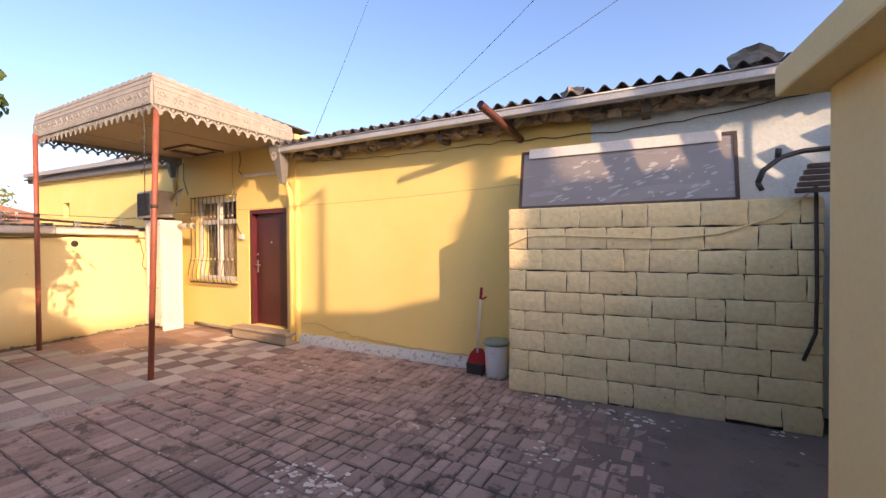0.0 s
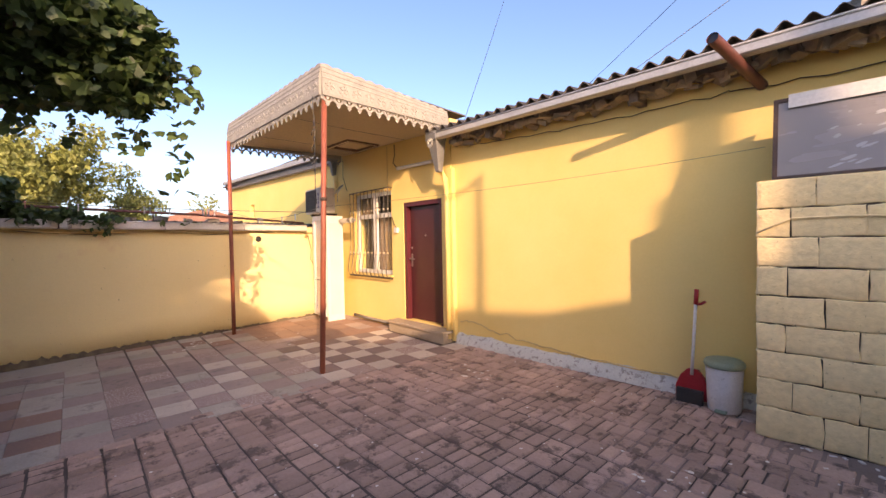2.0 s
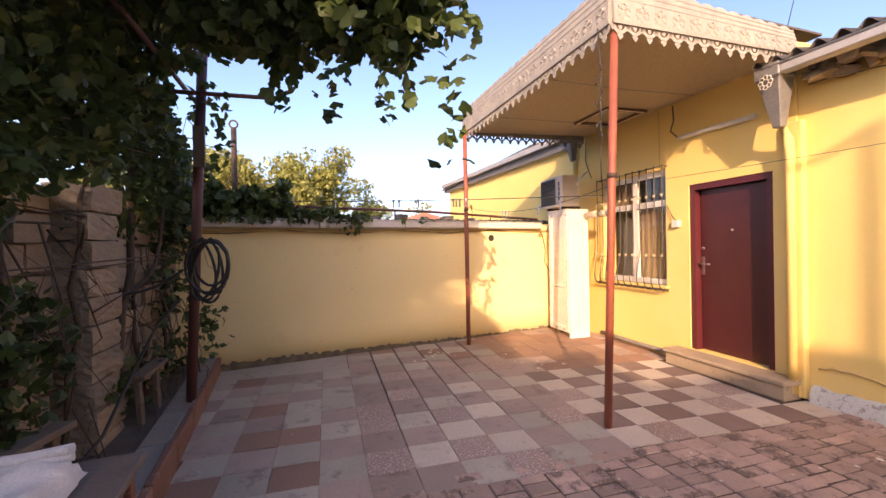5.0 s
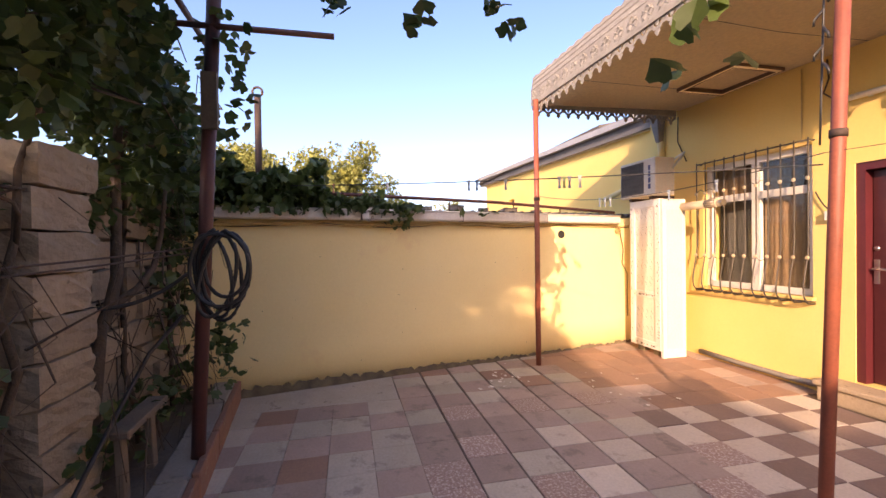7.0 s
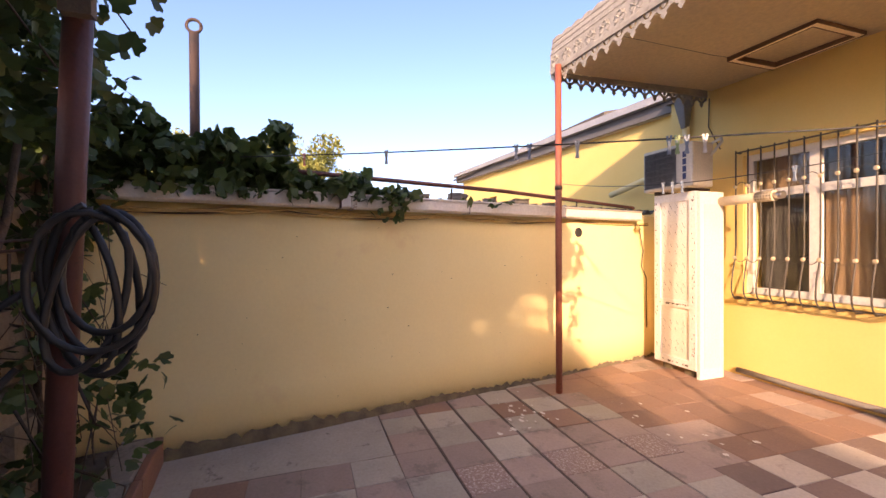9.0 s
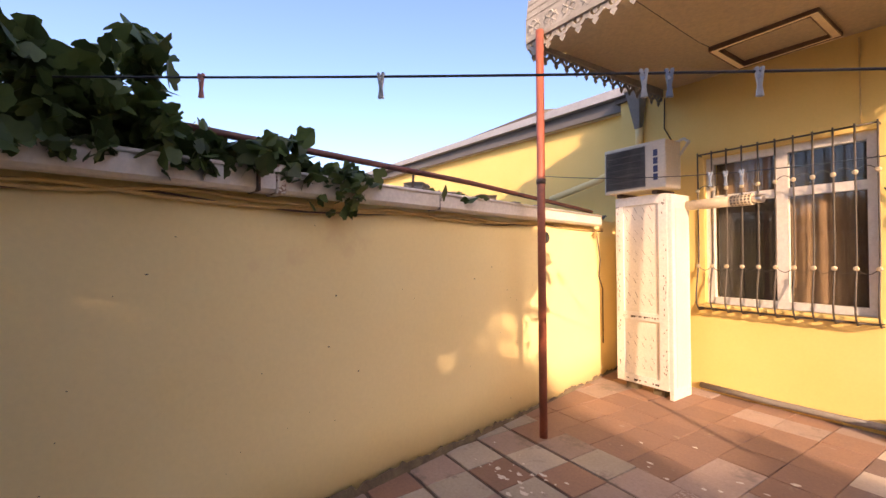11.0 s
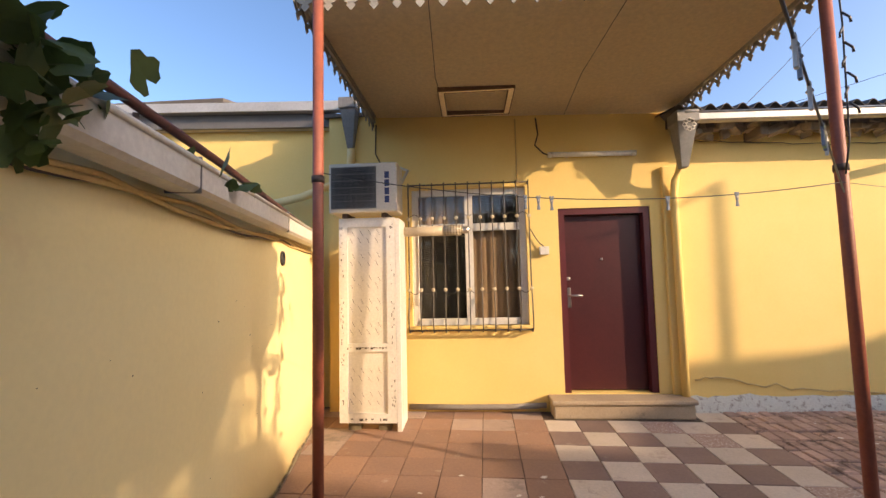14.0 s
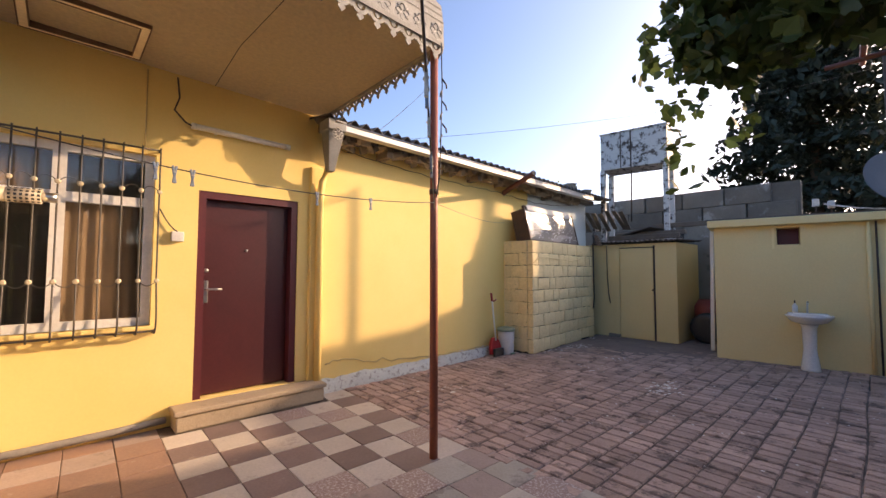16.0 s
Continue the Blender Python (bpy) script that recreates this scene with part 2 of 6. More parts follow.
WIN = (-8.05, -6.76, 0.93, 2.47)
DOOR = (-6.41, -5.42, 0.19, 2.20)
wall_north = wall_with_openings("wall_north", -9.0, -5.2, HY, HY + 0.35, 0, 3.38, [WIN, DOOR], YELLOW, "bright yellow painted house wall with door and barred window")
wall_north_2 = wall_with_openings("wall_north_2", -5.2, -0.66, HY + 0.02, HY + 0.35, 0, 3.05, [], YELLOW, "long plain yellow painted house wall")
wall_north_3 = wall_with_openings("wall_north_3", -0.66, 1.9, HY + 0.02, HY + 0.35, 0, 3.05, [], BLUE, "pale blue limewashed house wall under the eaves")
part("pilaster", bevel(box(B(), -5.29, -5.13, HY - 0.045, HY + 0.03, 0.02, 2.62), 0.01), YELLOW, wall_north)
WALL_TURN = Matrix.Translation((-5.2, 5.17, 0)) @ Matrix.Rotation(radians(2.7), 4, "Z") @ Matrix.Translation((5.2, -5.17, 0))


def turned(ob, m):
    """Swings a thing that was laid out square to the house."""
    ob.matrix_world = m @ ob.matrix_basis
    return ob


turned(wall_north_2, WALL_TURN)
turned(wall_north_3, WALL_TURN)
room = obj("room_shell", bmesh.ops.reverse_faces(bx := box(B(), -8.9, -5.25, HY + 0.36, HY + 3.0, 0.1, 3.2), faces=bx.faces[:]) or bx, CONCRETE, "plain room behind the window, coloured dark for its shade", "room", kind="structure", fix=False)

obj("roof_house", prism(B(), [(5.10, 3.385), (9.0, 3.80), (9.0, 3.74), (5.10, 3.345)], "x", -9.05, -5.32), SLATE, "low grey roof over the front of the house", "roof", kind="structure")
# plinth along the foot of the plain wall, with an uneven top edge
bm = B()
prev = None
for i in range(61):
    x = -5.1 + 3.72 * i / 60
    h = 0.15 + 0.05 * noise.noise((x * 2.1, 0, 3)) + 0.03 * noise.noise((x * 7, 2, 0)) - 0.02 * (x + 5.1) / 3.7
    d = 0.03 + 0.015 * noise.noise((x * 5, 7, 0))
    row = [bm.verts.new(p) for p in ((x, HY - 0.03 - d, -0.01), (x, HY - 0.015 - d * 0.6, h * 0.7), (x, HY + 0.021, h))]
    if prev:
        for a, b in ((0, 1), (1, 2)):
            bm.faces.new((prev[a], row[a], row[b], prev[b])).smooth = True
    prev = row
plinth = obj("plinth", bm, PLINTH, "flaking blue-white plinth along the foot of the wall", "trim", kind="structure")
turned(plinth, WALL_TURN)


def slack(a, b, sag, n=14, wob=0.0, seed=0):
    a, b = Vector(a), Vector(b)
    return [a.lerp(b, i / n) + Vector((wob * noise.noise((i * 0.7, seed, 1)), wob * 0.3 * noise.noise((i * 0.9, seed, 4)), wob * noise.noise((i * 0.8, seed, 9)) - sag * 4 * (i / n) * (1 - i / n))) for i in range(n + 1)]


# ---- corrugated roof of the long wing ----
def corrugated(bm, x0, x1, y0, y1, z0, z1, pitch=0.15, amp=0.025, along="x", thick=0.008, step=8):
    """A wavy sheet: waves run along one way, the sheet rises from z0 to z1 across it."""
    n = int((x1 - x0) / pitch * step)
    for layer in (0, 1):
        prev_ = None
        for i in range(n + 1):
            x = x0 + (x1 - x0) * i / n
            w = amp * math.sin(2 * math.pi * (x - x0) / pitch)
            row_ = [bm.verts.new((x, y, z + w - layer * thick)) for y, z in ((y0, z0), (y1, z1))]
            if prev_:
                f = bm.faces.new((prev_[0], row_[0], row_[1], prev_[1]))
                f.smooth = True
            prev_ = row_
    bm.verts.ensure_lookup_table()
    k = (n + 1) * 2
    for i in range(n):
        bm.faces.new((bm.verts[2 * i], bm.verts[2 * i + 2], bm.verts[k + 2 * i + 2], bm.verts[k + 2 * i]))
    return bm


SKEW = Matrix.Translation((-5.2, 4.80, 0)) @ Matrix.Rotation(radians(2.3), 4, "Z") @ Matrix.Translation((5.2, -4.80, 0))
roof = obj("roof_corrugated", moved(corrugated(B(), -5.3, 2.3, 4.74, 8.3, 3.125, 3.62, 0.16, 0.032), SKEW), SLATE, "weathered dark corrugated sheet roof", "roof", kind="structure", fix=False)
board = obj("eave_board", box(B(), -5.0, 2.0, 5.00, 5.16, 3.0, 3.09), WOOD, "rough grey wood under the roof edge", "trim", kind="structure")
turned(board, WALL_TURN)


def gutter_run(name, a, b, w, h, mat, label):
    """An open U-shaped gutter from a to b, with a rolled lip."""
    a, b = Vector(a), Vector(b)
    d = (b - a).normalized()
    s = d.cross(Vector((0, 0, 1))).normalized()
    prof = [(-w / 2, h), (-w / 2, 0.15 * h), (-w / 2 + 0.02, 0), (w / 2 - 0.02, 0), (w / 2, 0.15 * h), (w / 2, h), (w / 2 - 0.012, h), (w / 2 - 0.012, 0.2 * h), (w / 2 - 0.03, 0.012), (-w / 2 + 0.03, 0.012), (-w / 2 + 0.012, 0.2 * h), (-w / 2 + 0.012, h)]
    bm_ = B()
    rings = [[bm_.verts.new(p + s * u + Vector((0, 0, v))) for u, v in prof] for p in (a, b)]
    n = len(prof)
    for i in range(n):
        bm_.faces.new((rings[0][i], rings[0][(i + 1) % n], rings[1][(i + 1) % n], rings[1][i]))
    tube(bm_, [a + s * w / 2 + Vector((0, 0, h)), b + s * w / 2 + Vector((0, 0, h))], 0.012, 6)
    for end in rings:
        bm_.faces.new(end)
    return obj(name, bm_, mat, label, "gutter", kind="structure")


gutter = gutter_run("gutter_house", (-5.2, 4.79, 2.985), (1.3, 5.05, 2.985), 0.11, 0.085, ZINC, "long grey zinc gutter under the corrugated roof")

# ---- yard wall to the west ----
WA, WB = Vector((-7.95, -1.1, 0)), Vector((-9.12, 5.2, 0))
wdir = (WB - WA).normalized()
wnorm = Vector((wdir.y, -wdir.x, 0))          # towards the yard
WM = Matrix(((wdir.x, wnorm.x, 0, WA.x), (wdir.y, wnorm.y, 0, WA.y), (0, 0, 1, 0), (0, 0, 0, 1)))   # along, out, up
WL = (WB - WA).length
bm = B()
prev = None
cols = 80
for i in range(cols + 1):
    s = WL * i / cols
    col = []
    for z in (-0.02, 0.4, 0.8, 1.2, 1.6, 1.86):
        out = 0.008 * noise.noise((s * 0.8, z * 0.8, 5)) + 0.003 * noise.noise((s * 4, z * 4, 2)) + (0.02 if s > 4.55 else 0)
        col.append(bm.verts.new(WM @ Vector((s, out, z))))
    col += [bm.verts.new(WM @ Vector((s, -0.25, 1.86))), bm.verts.new(WM @ Vector((s, -0.25, -0.02)))]
    if prev:
        for k in range(len(col)):
            bm.faces.new((prev[k], col[k], col[(k + 1) % len(col)], prev[(k + 1) % len(col)])).smooth = k < 5
    else:
        bm.faces.new(col[::-1])
    prev = col
bm.faces.new(prev)
wall_west = obj("wall_west", bm, CREAM, "cream yellow rendered yard wall", "wall", kind="structure")
bm = B()
prev = None
for i in range(181):
    s = WL * i / 180
    h = max(0.008, 0.035 + 0.03 * noise.noise((s * 3, 1, 8)) + 0.05 * noise.noise((s * 17, 4, 8)) + 0.06 * max(0, 1 - abs(s - 1.5) * 0.4))
    row = [bm.verts.new(WM @ Vector((s, 0.035, -0.01))), bm.verts.new(WM @ Vector((s, 0.03, h)))]
    if prev:
        bm.faces.new((prev[0], row[0], row[1], prev[1]))
    prev = row
part("damp_skirting", bm, MORTAR, wall_west, "dark bare cement where the paint has come off")
bm = B()
chip_rng = random.Random(41)
for k in range(46):
    c0 = Vector((chip_rng.uniform(0.6, WL - 1.2), 0.012, chip_rng.uniform(0.15, 1.65)))
    r0 = chip_rng.choice((0.0025, 0.003, 0.004, 0.006))
    bm.faces.new([bm.verts.new(WM @ (c0 + Vector((r0 * chip_rng.uniform(0.5, 1.5) * math.cos(a), 0, r0 * chip_rng.uniform(0.4, 1.2) * math.sin(a))))) for a in [2 * math.pi * j / 7 for j in range(7)]])
tagged(part("paint_chips", bm, MORTAR, wall_west, "small dark chips in the paint"), kind="stuff")
hole = lathe(B(), [(0.055, 0), (0.055, 0.012), (0.04, 0.012), (0.04, 0.001)], (0, 0, 0), 20)
moved(hole, WM @ Matrix.Translation((4.68, 0.022, 1.63)) @ Matrix.Rotation(radians(-90), 4, "X"))
part("drain_hole", hole, BLACK, wall_west, "round dark pipe hole")
gutter_w = gutter_run("gutter_west", WM @ Vector((0, 0.09, 1.80)), WM @ Vector((WL - 0.75, 0.09, 1.78)), 0.12, 0.11, WHITEMETAL, "white painted sheet gutter along the top of the yard wall")
part("joint_strap", bevel(box(B(), 1.86, 1.875, 0.022, 0.168, 1.79, 1.925, WM), 0.003, 1), OLDIRON, gutter_w, "dark strap round the gutter")
part("rusted_end", bevel(box(B(), 1.955, 2.0, 0.018, 0.172, 1.785, 1.935, WM), 0.005, 1), material("rust_speckled_sheet", (0.60, 0.57, 0.52), (0.52, 0.49, 0.45), 0.6, 4, 50, 0.2, c3=(0.20, 0.11, 0.07), cover=0.45, stain=45), gutter_w, "rust-speckled gutter end")
for s_ in (3.1, 4.35):
    part("joint", box(B(), s_, s_ + 0.006, 0.027, 0.154, 1.786, 1.922, WM), DARKZINC, gutter_w)
rw = obj("roof_west", moved(corrugated(B(), 0.0, WL - 0.2, -0.03, -4.5, 1.92, 2.0), WM), SLATE, "low grey corrugated roof behind the yard wall", "roof", kind="structure", fix=False)

# ---- canopy over the door ----
CX0, CX1, CY0, CY1, CZ = -8.45, -5.15, 2.95, 3.07, 3.25
canopy = empty("canopy", "porch canopy with embossed sheet fascia, lace edging and cream soffit", "canopy", (CX0, CY0, CZ))


def soffit_z(x, y):
    u, v = (x - CX0) / (CX1 - CX0), (y - CY0) / (HY - CY0)
    return CZ + 0.03 + v * (0.05 - 0.10 * u)


bm = B()
n = 12
low = [[bm.verts.new((CX0 + 0.02 + (CX1 - CX0 - 0.04) * i / n, (CY0 + 0.02 + (CY1 - CY0) * i / n) * (1 - j / n) + (HY - 0.003) * j / n, 0)) for j in range(n + 1)] for i in range(n + 1)]
for col in low:
    for v in col:
        v.co.z = soffit_z(v.co.x, v.co.y)
for i in range(n):
    for j in range(n):
        bm.faces.new((low[i][j], low[i][j + 1], low[i + 1][j + 1], low[i + 1][j]))
bmesh.ops.solidify(bm, geom=bm.faces[:], thickness=-0.03)
part("soffit", bm, SOFFIT, canopy, "cream painted board soffit")
for x in (-7.62, -6.3):
    part("board_joint", tube(B(), [(x, CY0 + 0.08, soffit_z(x, CY0 + 0.08)), (x - 0.05, 4.2, soffit_z(x - 0.05, 4.2)), (x, HY - 0.01, soffit_z(x, HY - 0.01))], 0.003, 4), OLDIRON, canopy, "thin crack between boards")


def fascia(a, b, h0, h1, name="fascia"):
    """A flared embossed sheet between two corners."""
    a, b = Vector(a), Vector(b)
    d = (b - a).normalized()
    o = d.cross(Vector((0, 0, 1)))
    bm_ = B()
    n = int((b - a).length / 0.03)
    prev_ = None
    for i in range(n + 1):
        p = a.lerp(b, i / n)
        h = h0 + (h1 - h0) * i / n
        wav = 0.022 * abs(math.sin(math.pi * (b - a).length * i / n / 0.15)) - 0.01
        ring = [p + o * 0.03, p + o * 0.034 + Vector((0, 0, 0.03)), p + o * 0.028 + Vector((0, 0, h * 0.52)), p + o * 0.034 + Vector((0, 0, h * 0.55)), p + o * 0.024 + Vector((0, 0, h * 0.58)), p + o * 0.020 + Vector((0, 0, h * 0.68)), p + o * 0.011 + Vector((0, 0, h * 0.70)), p + o * 0.017 + Vector((0, 0, h * 0.73)), p + o * 0.011 + Vector((0, 0, h * 0.84)), p + o * 0.002 + Vector((0, 0, h * 0.86)), p + o * 0.008 + Vector((0, 0, h * 0.89)), p + o * 0.0 + Vector((0, 0, h + wav)), p - o * 0.01 + Vector((0, 0, h + wav)), p - o * 0.012]
        ring = [bm_.verts.new(q) for q in ring]
        if prev_:
            for k in range(len(ring)):
                bm_.faces.new((prev_[k], ring[k], ring[(k + 1) % len(ring)], prev_[(k + 1) % len(ring)]))
        else:
            bm_.faces.new(ring[::-1])
        prev_ = ring
    bm_.faces.new(prev_)
    panel = part(name, bm_, FASCIA, canopy, "embossed grey-cream sheet fascia")
    count = int((b - a).length / 0.17)
    bm_ = B()
    for i in range(count):
        f = (i + 0.5) / count
        c = a.lerp(b, f) + o * 0.0305 + Vector((0, 0, 0.27 * (h0 + (h1 - h0) * f)))
        up = Vector((0, 0, 1))
        tube(bm_, [c + d * 0.052 * math.cos(q) * (1 + 0.25 * math.cos(4 * q)) + up * 0.052 * math.sin(q) * (1 + 0.25 * math.cos(4 * q)) for q in [2 * math.pi * k / 24 for k in range(25)]], 0.006, 4, cap=False)
        for k in range(4):
            q = math.pi / 4 + math.pi / 2 * k
            e = c + d * 0.075 * math.cos(q) + up * 0.06 * math.sin(q)
            tube(bm_, [c + d * 0.012 * math.cos(q) + up * 0.012 * math.sin(q), e], 0.007, 4)
    tagged(part("embossing", bm_, FASCIA, panel, "raised rosettes in the sheet"), kind="stuff")
    return panel


def lace(a, b, name="lace_edging"):
    """Cut-out pendants under a fascia: a band, half rings and points."""
    a, b = Vector(a), Vector(b)
    d = (b - a).normalized()
    o = d.cross(Vector((0, 0, 1))) * 0.003
    count = int((b - a).length / 0.14)
    pitch = (b - a).length / count
    bm_ = B()

    def flat(pts):
        f = [bm_.verts.new(q + o) for q in pts]
        g = [bm_.verts.new(q - o) for q in pts]
        bm_.faces.new(f)
        bm_.faces.new(g[::-1])
        for k in range(len(pts)):
            bm_.faces.new((f[k], g[k], g[(k + 1) % len(pts)], f[(k + 1) % len(pts)]))

    def p2(u, v):
        return a + d * u + Vector((0, 0, v))
    flat([p2(0, 0.03), p2((b - a).length, 0.03), p2((b - a).length, -0.004), p2(0, -0.004)])
    for i in range(count):
        c = (i + 0.5) * pitch
        r0, r1 = pitch * 0.30, pitch * 0.5
        arc = [math.pi + math.pi * k / 6 for k in range(7)]
        flat([p2(c + r1 * math.cos(q), -0.004 + r1 * math.sin(q)) for q in arc] + [p2(c + r0 * math.cos(q), -0.004 + r0 * math.sin(q)) for q in arc[::-1]])
        flat([p2(c - 0.014, -r1 + 0.004), p2(c - 0.03, -r1 - 0.016), p2(c, -r1 - 0.05), p2(c + 0.03, -r1 - 0.016), p2(c + 0.014, -r1 + 0.004)])
        flat([p2(c - 0.5 * pitch - 0.016, -0.004), p2(c - 0.5 * pitch - 0.012, -0.03), p2(c - 0.5 * pitch, -0.052), p2(c - 0.5 * pitch + 0.012, -0.03), p2(c - 0.5 * pitch + 0.016, -0.004)])
        flat([p2(c - 0.02, -0.004), p2(c - 0.016, -0.03), p2(c, -0.042), p2(c + 0.016, -0.03), p2(c + 0.02, -0.004)])
    return part(name, bm_, FASCIA, canopy, "cut-out sheet lace edging")


fascia((CX0, CY0, CZ), (CX1, CY1, CZ), 0.37, 0.37)
fascia((CX1, CY1, CZ), (CX1, HY - 0.1, CZ - 0.04), 0.37, 0.24)
fascia((CX0, HY - 0.05, CZ), (CX0, CY0, CZ), 0.22, 0.37)
lace((CX0, CY0 - 0.01, CZ), (CX1, CY1 - 0.01, CZ))
lace((CX1 + 0.01, CY1, CZ), (CX1 + 0.01, HY - 0.1, CZ - 0.04))
lace((CX0 - 0.01, HY - 0.05, CZ), (CX0 - 0.01, CY0, CZ))
bm = prism(B(), [(CY1 + 0.01, CZ + 0.33), (HY + 0.3, CZ + 0.22), (HY + 0.3, CZ + 0.2), (CY1 + 0.01, CZ + 0.31)], "x", CX0 + 0.012, CX1 - 0.012)
part("roof_sheet", bm, SLATE, canopy)
# hatch moulding on the soffit
HZ = soffit_z(-7.29, 4.7)
for x0, x1, y0, y1 in ((-7.66, -6.93, 4.40, 4.44), (-7.66, -6.93, 4.98, 5.02), (-7.66, -7.61, 4.44, 4.98), (-6.98, -6.93, 4.44, 4.98)):
    part("hatch_frame", box(B(), x0, x1, y0, y1, HZ - 0.035, HZ + 0.015), SOFFIT, canopy)
BEAD = material("brown_stained_bead", (0.20, 0.12, 0.07), (0.14, 0.085, 0.05), 0.7, 5, 60, 0.2)
for x0, x1, y0, y1 in ((-7.666, -6.924, 4.391, 4.399), (-7.666, -6.924, 5.021, 5.029), (-7.669, -7.661, 4.399, 5.021), (-6.929, -6.921, 4.399, 5.021), (-7.609, -6.981, 4.441, 4.447), (-7.609, -6.981, 4.973, 4.979), (-7.609, -7.603, 4.447, 4.973), (-6.987, -6.981, 4.447, 4.973)):
    part("hatch_bead", box(B(), x0, x1, y0, y1, HZ - 0.040, HZ + 0.015), BEAD, canopy, "brown bead round the hatch")


def post(x, y, top, label, lx=0.0, ly=0.0):
    p = obj("canopy_post", tube(B(), [(x, y, -0.02), (x + lx * 0.5, y + ly * 0.5, top / 2), (x + lx, y + ly, top)], 0.032, 14), RUST, label, "post", "canopy posts")
    part("collar", tube(B(), [(x + lx * 0.62, y + ly * 0.62, top * 0.62), (x + lx * 0.63, y + ly * 0.63, top * 0.62 + 0.04)], 0.038, 12), OLDIRON, p, "dark wire and clamp")
    return p


post(-5.24, 3.04, CZ + 0.032, "red oxide painted steel pipe post beside the brick paving", 0.06, 0.08)
post(-8.28, 2.90, CZ + 0.032, "red oxide painted steel pipe post near the yard wall")

# ---- block lean-to, shed, wash house: plain bodies ----
BX0, BX1, BY = -1.41, 1.2, 4.77
shed = empty("shed", "yellow painted shed with a boarded door under a tin roof", "shed", (1.9, 4.3, 0))
part("wall", box(B(), 1.50, 2.9, 3.40, 5.48, -0.02, 2.0), PALE, shed)
bath = empty("wash_house", "low pale yellow wash house with flat overhanging roof", "building", (2, 1, 0))

# ---- porch: door, window, step ----
bm = B()
for x0, x1, z0, z1 in ((DOOR[0], DOOR[0] + 0.07, DOOR[2], DOOR[3]), (DOOR[1] - 0.07, DOOR[1], DOOR[2], DOOR[3]), (DOOR[0] + 0.07, DOOR[1] - 0.07, DOOR[3] - 0.07, DOOR[3])):
    box(bm, x0, x1, HY + 0.015, HY + 0.20, z0, z1)
door = tagged(empty("door_1", "closed dark maroon metal door in a crimson frame above a stone step", "door", (-5.9, HY, 0.19)), kind="structure")
part("door_frame", bm, FRAMERED, door, "crimson painted frame")
part("door_leaf", bevel(box(B(), DOOR[0] + 0.075, DOOR[1] - 0.075, HY + 0.10, HY + 0.16, DOOR[2] + 0.01, DOOR[3] - 0.075), 0.006), DOORRED, door, "dark maroon enamelled leaf")
handle = bevel(box(B(), -6.325, -6.285, HY + 0.088, HY + 0.102, 1.10, 1.32), 0.004)
handle = part("door_handle", handle, CHROME, door, "chrome lever handle on a plate")
part("lever", tube(B(), [(-6.305, HY + 0.09, 1.235), (-6.305, HY + 0.04, 1.235), (-6.22, HY + 0.035, 1.235), (-6.17, HY + 0.04, 1.232)], 0.011, 8), CHROME, handle)
for name, x, z, r in (("lock_rose", -6.305, 1.42, 0.022), ("peephole", -5.93, 1.63, 0.014)):
    part(name, moved(lathe(B(), [(r, 0), (r, 0.01), (r * 0.5, 0.014)], (0, 0, 0), 14), Matrix.Translation((x, HY + 0.10, z)) @ Matrix.Rotation(radians(90), 4, "X")), CHROME, door)
step = obj("door_step", bevel(box(B(), -6.58, -5.18, 4.92, HY - 0.002, -0.01, 0.135), 0.015), CONCRETE, "", "")
step.data.materials[0] = material("tan_step_stone", (0.42, 0.33, 0.23), (0.36, 0.28, 0.2), 0.85, 3, 60, 0.35, c3=(0.24, 0.19, 0.14), cover=0.2, stain=8)
tagged(step, "tan stone doorstep below the maroon door", "step")
part("slab", bevel(box(B(), -6.60, -5.16, 4.895, HY - 0.003, 0.137, 0.185), 0.012), step.data.materials[0], step)
skirt = obj("baseboard", tube(B(), [(-8.1, HY - 0.02, 0.06), (-7.5, HY - 0.03, 0.055), (-7.0, HY - 0.03, 0.06), (-6.62, HY - 0.03, 0.075)], 0.03, 6), CONCRETE, "cracked cement fillet along the wall foot", "trim", kind="structure")

window = tagged(empty("window_1", "white plastic window with four lights behind an iron grille", "window", (-7.4, HY, 0.93)), kind="structure")
X0, X1, Z0, Z1, XM, ZT = WIN[0], WIN[1], WIN[2], WIN[3], -7.40, 2.03
FY = HY + 0.06
bm = B()
for a in ((X0, X0 + 0.07, Z0, Z1), (X1 - 0.07, X1, Z0, Z1), (X0 + 0.07, X1 - 0.07, Z0, Z0 + 0.07), (X0 + 0.07, X1 - 0.07, Z1 - 0.07, Z1), (XM - 0.045, XM + 0.045, Z0 + 0.07, Z1 - 0.07), (X0 + 0.07, XM - 0.045, ZT - 0.04, ZT + 0.04), (XM + 0.045, X1 - 0.07, ZT - 0.04, ZT + 0.04)):
    box(bm, a[0], a[1], FY, FY + 0.06, a[2], a[3])
part("window_frame", bm, UPVC, window, "white plastic frame")
GLASS = glass_material("window_glass", (0.9, 0.93, 0.92))
# near-black sheet colour stands for the unlit interior behind two panes
DARKSHEET = material("dark_interior_sheet", (0.03, 0.025, 0.022), (0.02, 0.018, 0.016), 0.9, 4, 40, 0.1)
BLIND = material("brown_roller_blind", (0.21, 0.13, 0.075), (0.17, 0.105, 0.06), 0.8, 3, 60, 0.1)
# room walls coloured dark: indoor dimness is in the colour
DARKIN = material("room_wall_darkened_for_shade", (0.10, 0.085, 0.07), (0.07, 0.06, 0.05), 0.9, 2, 30, 0.1)
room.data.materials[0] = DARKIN
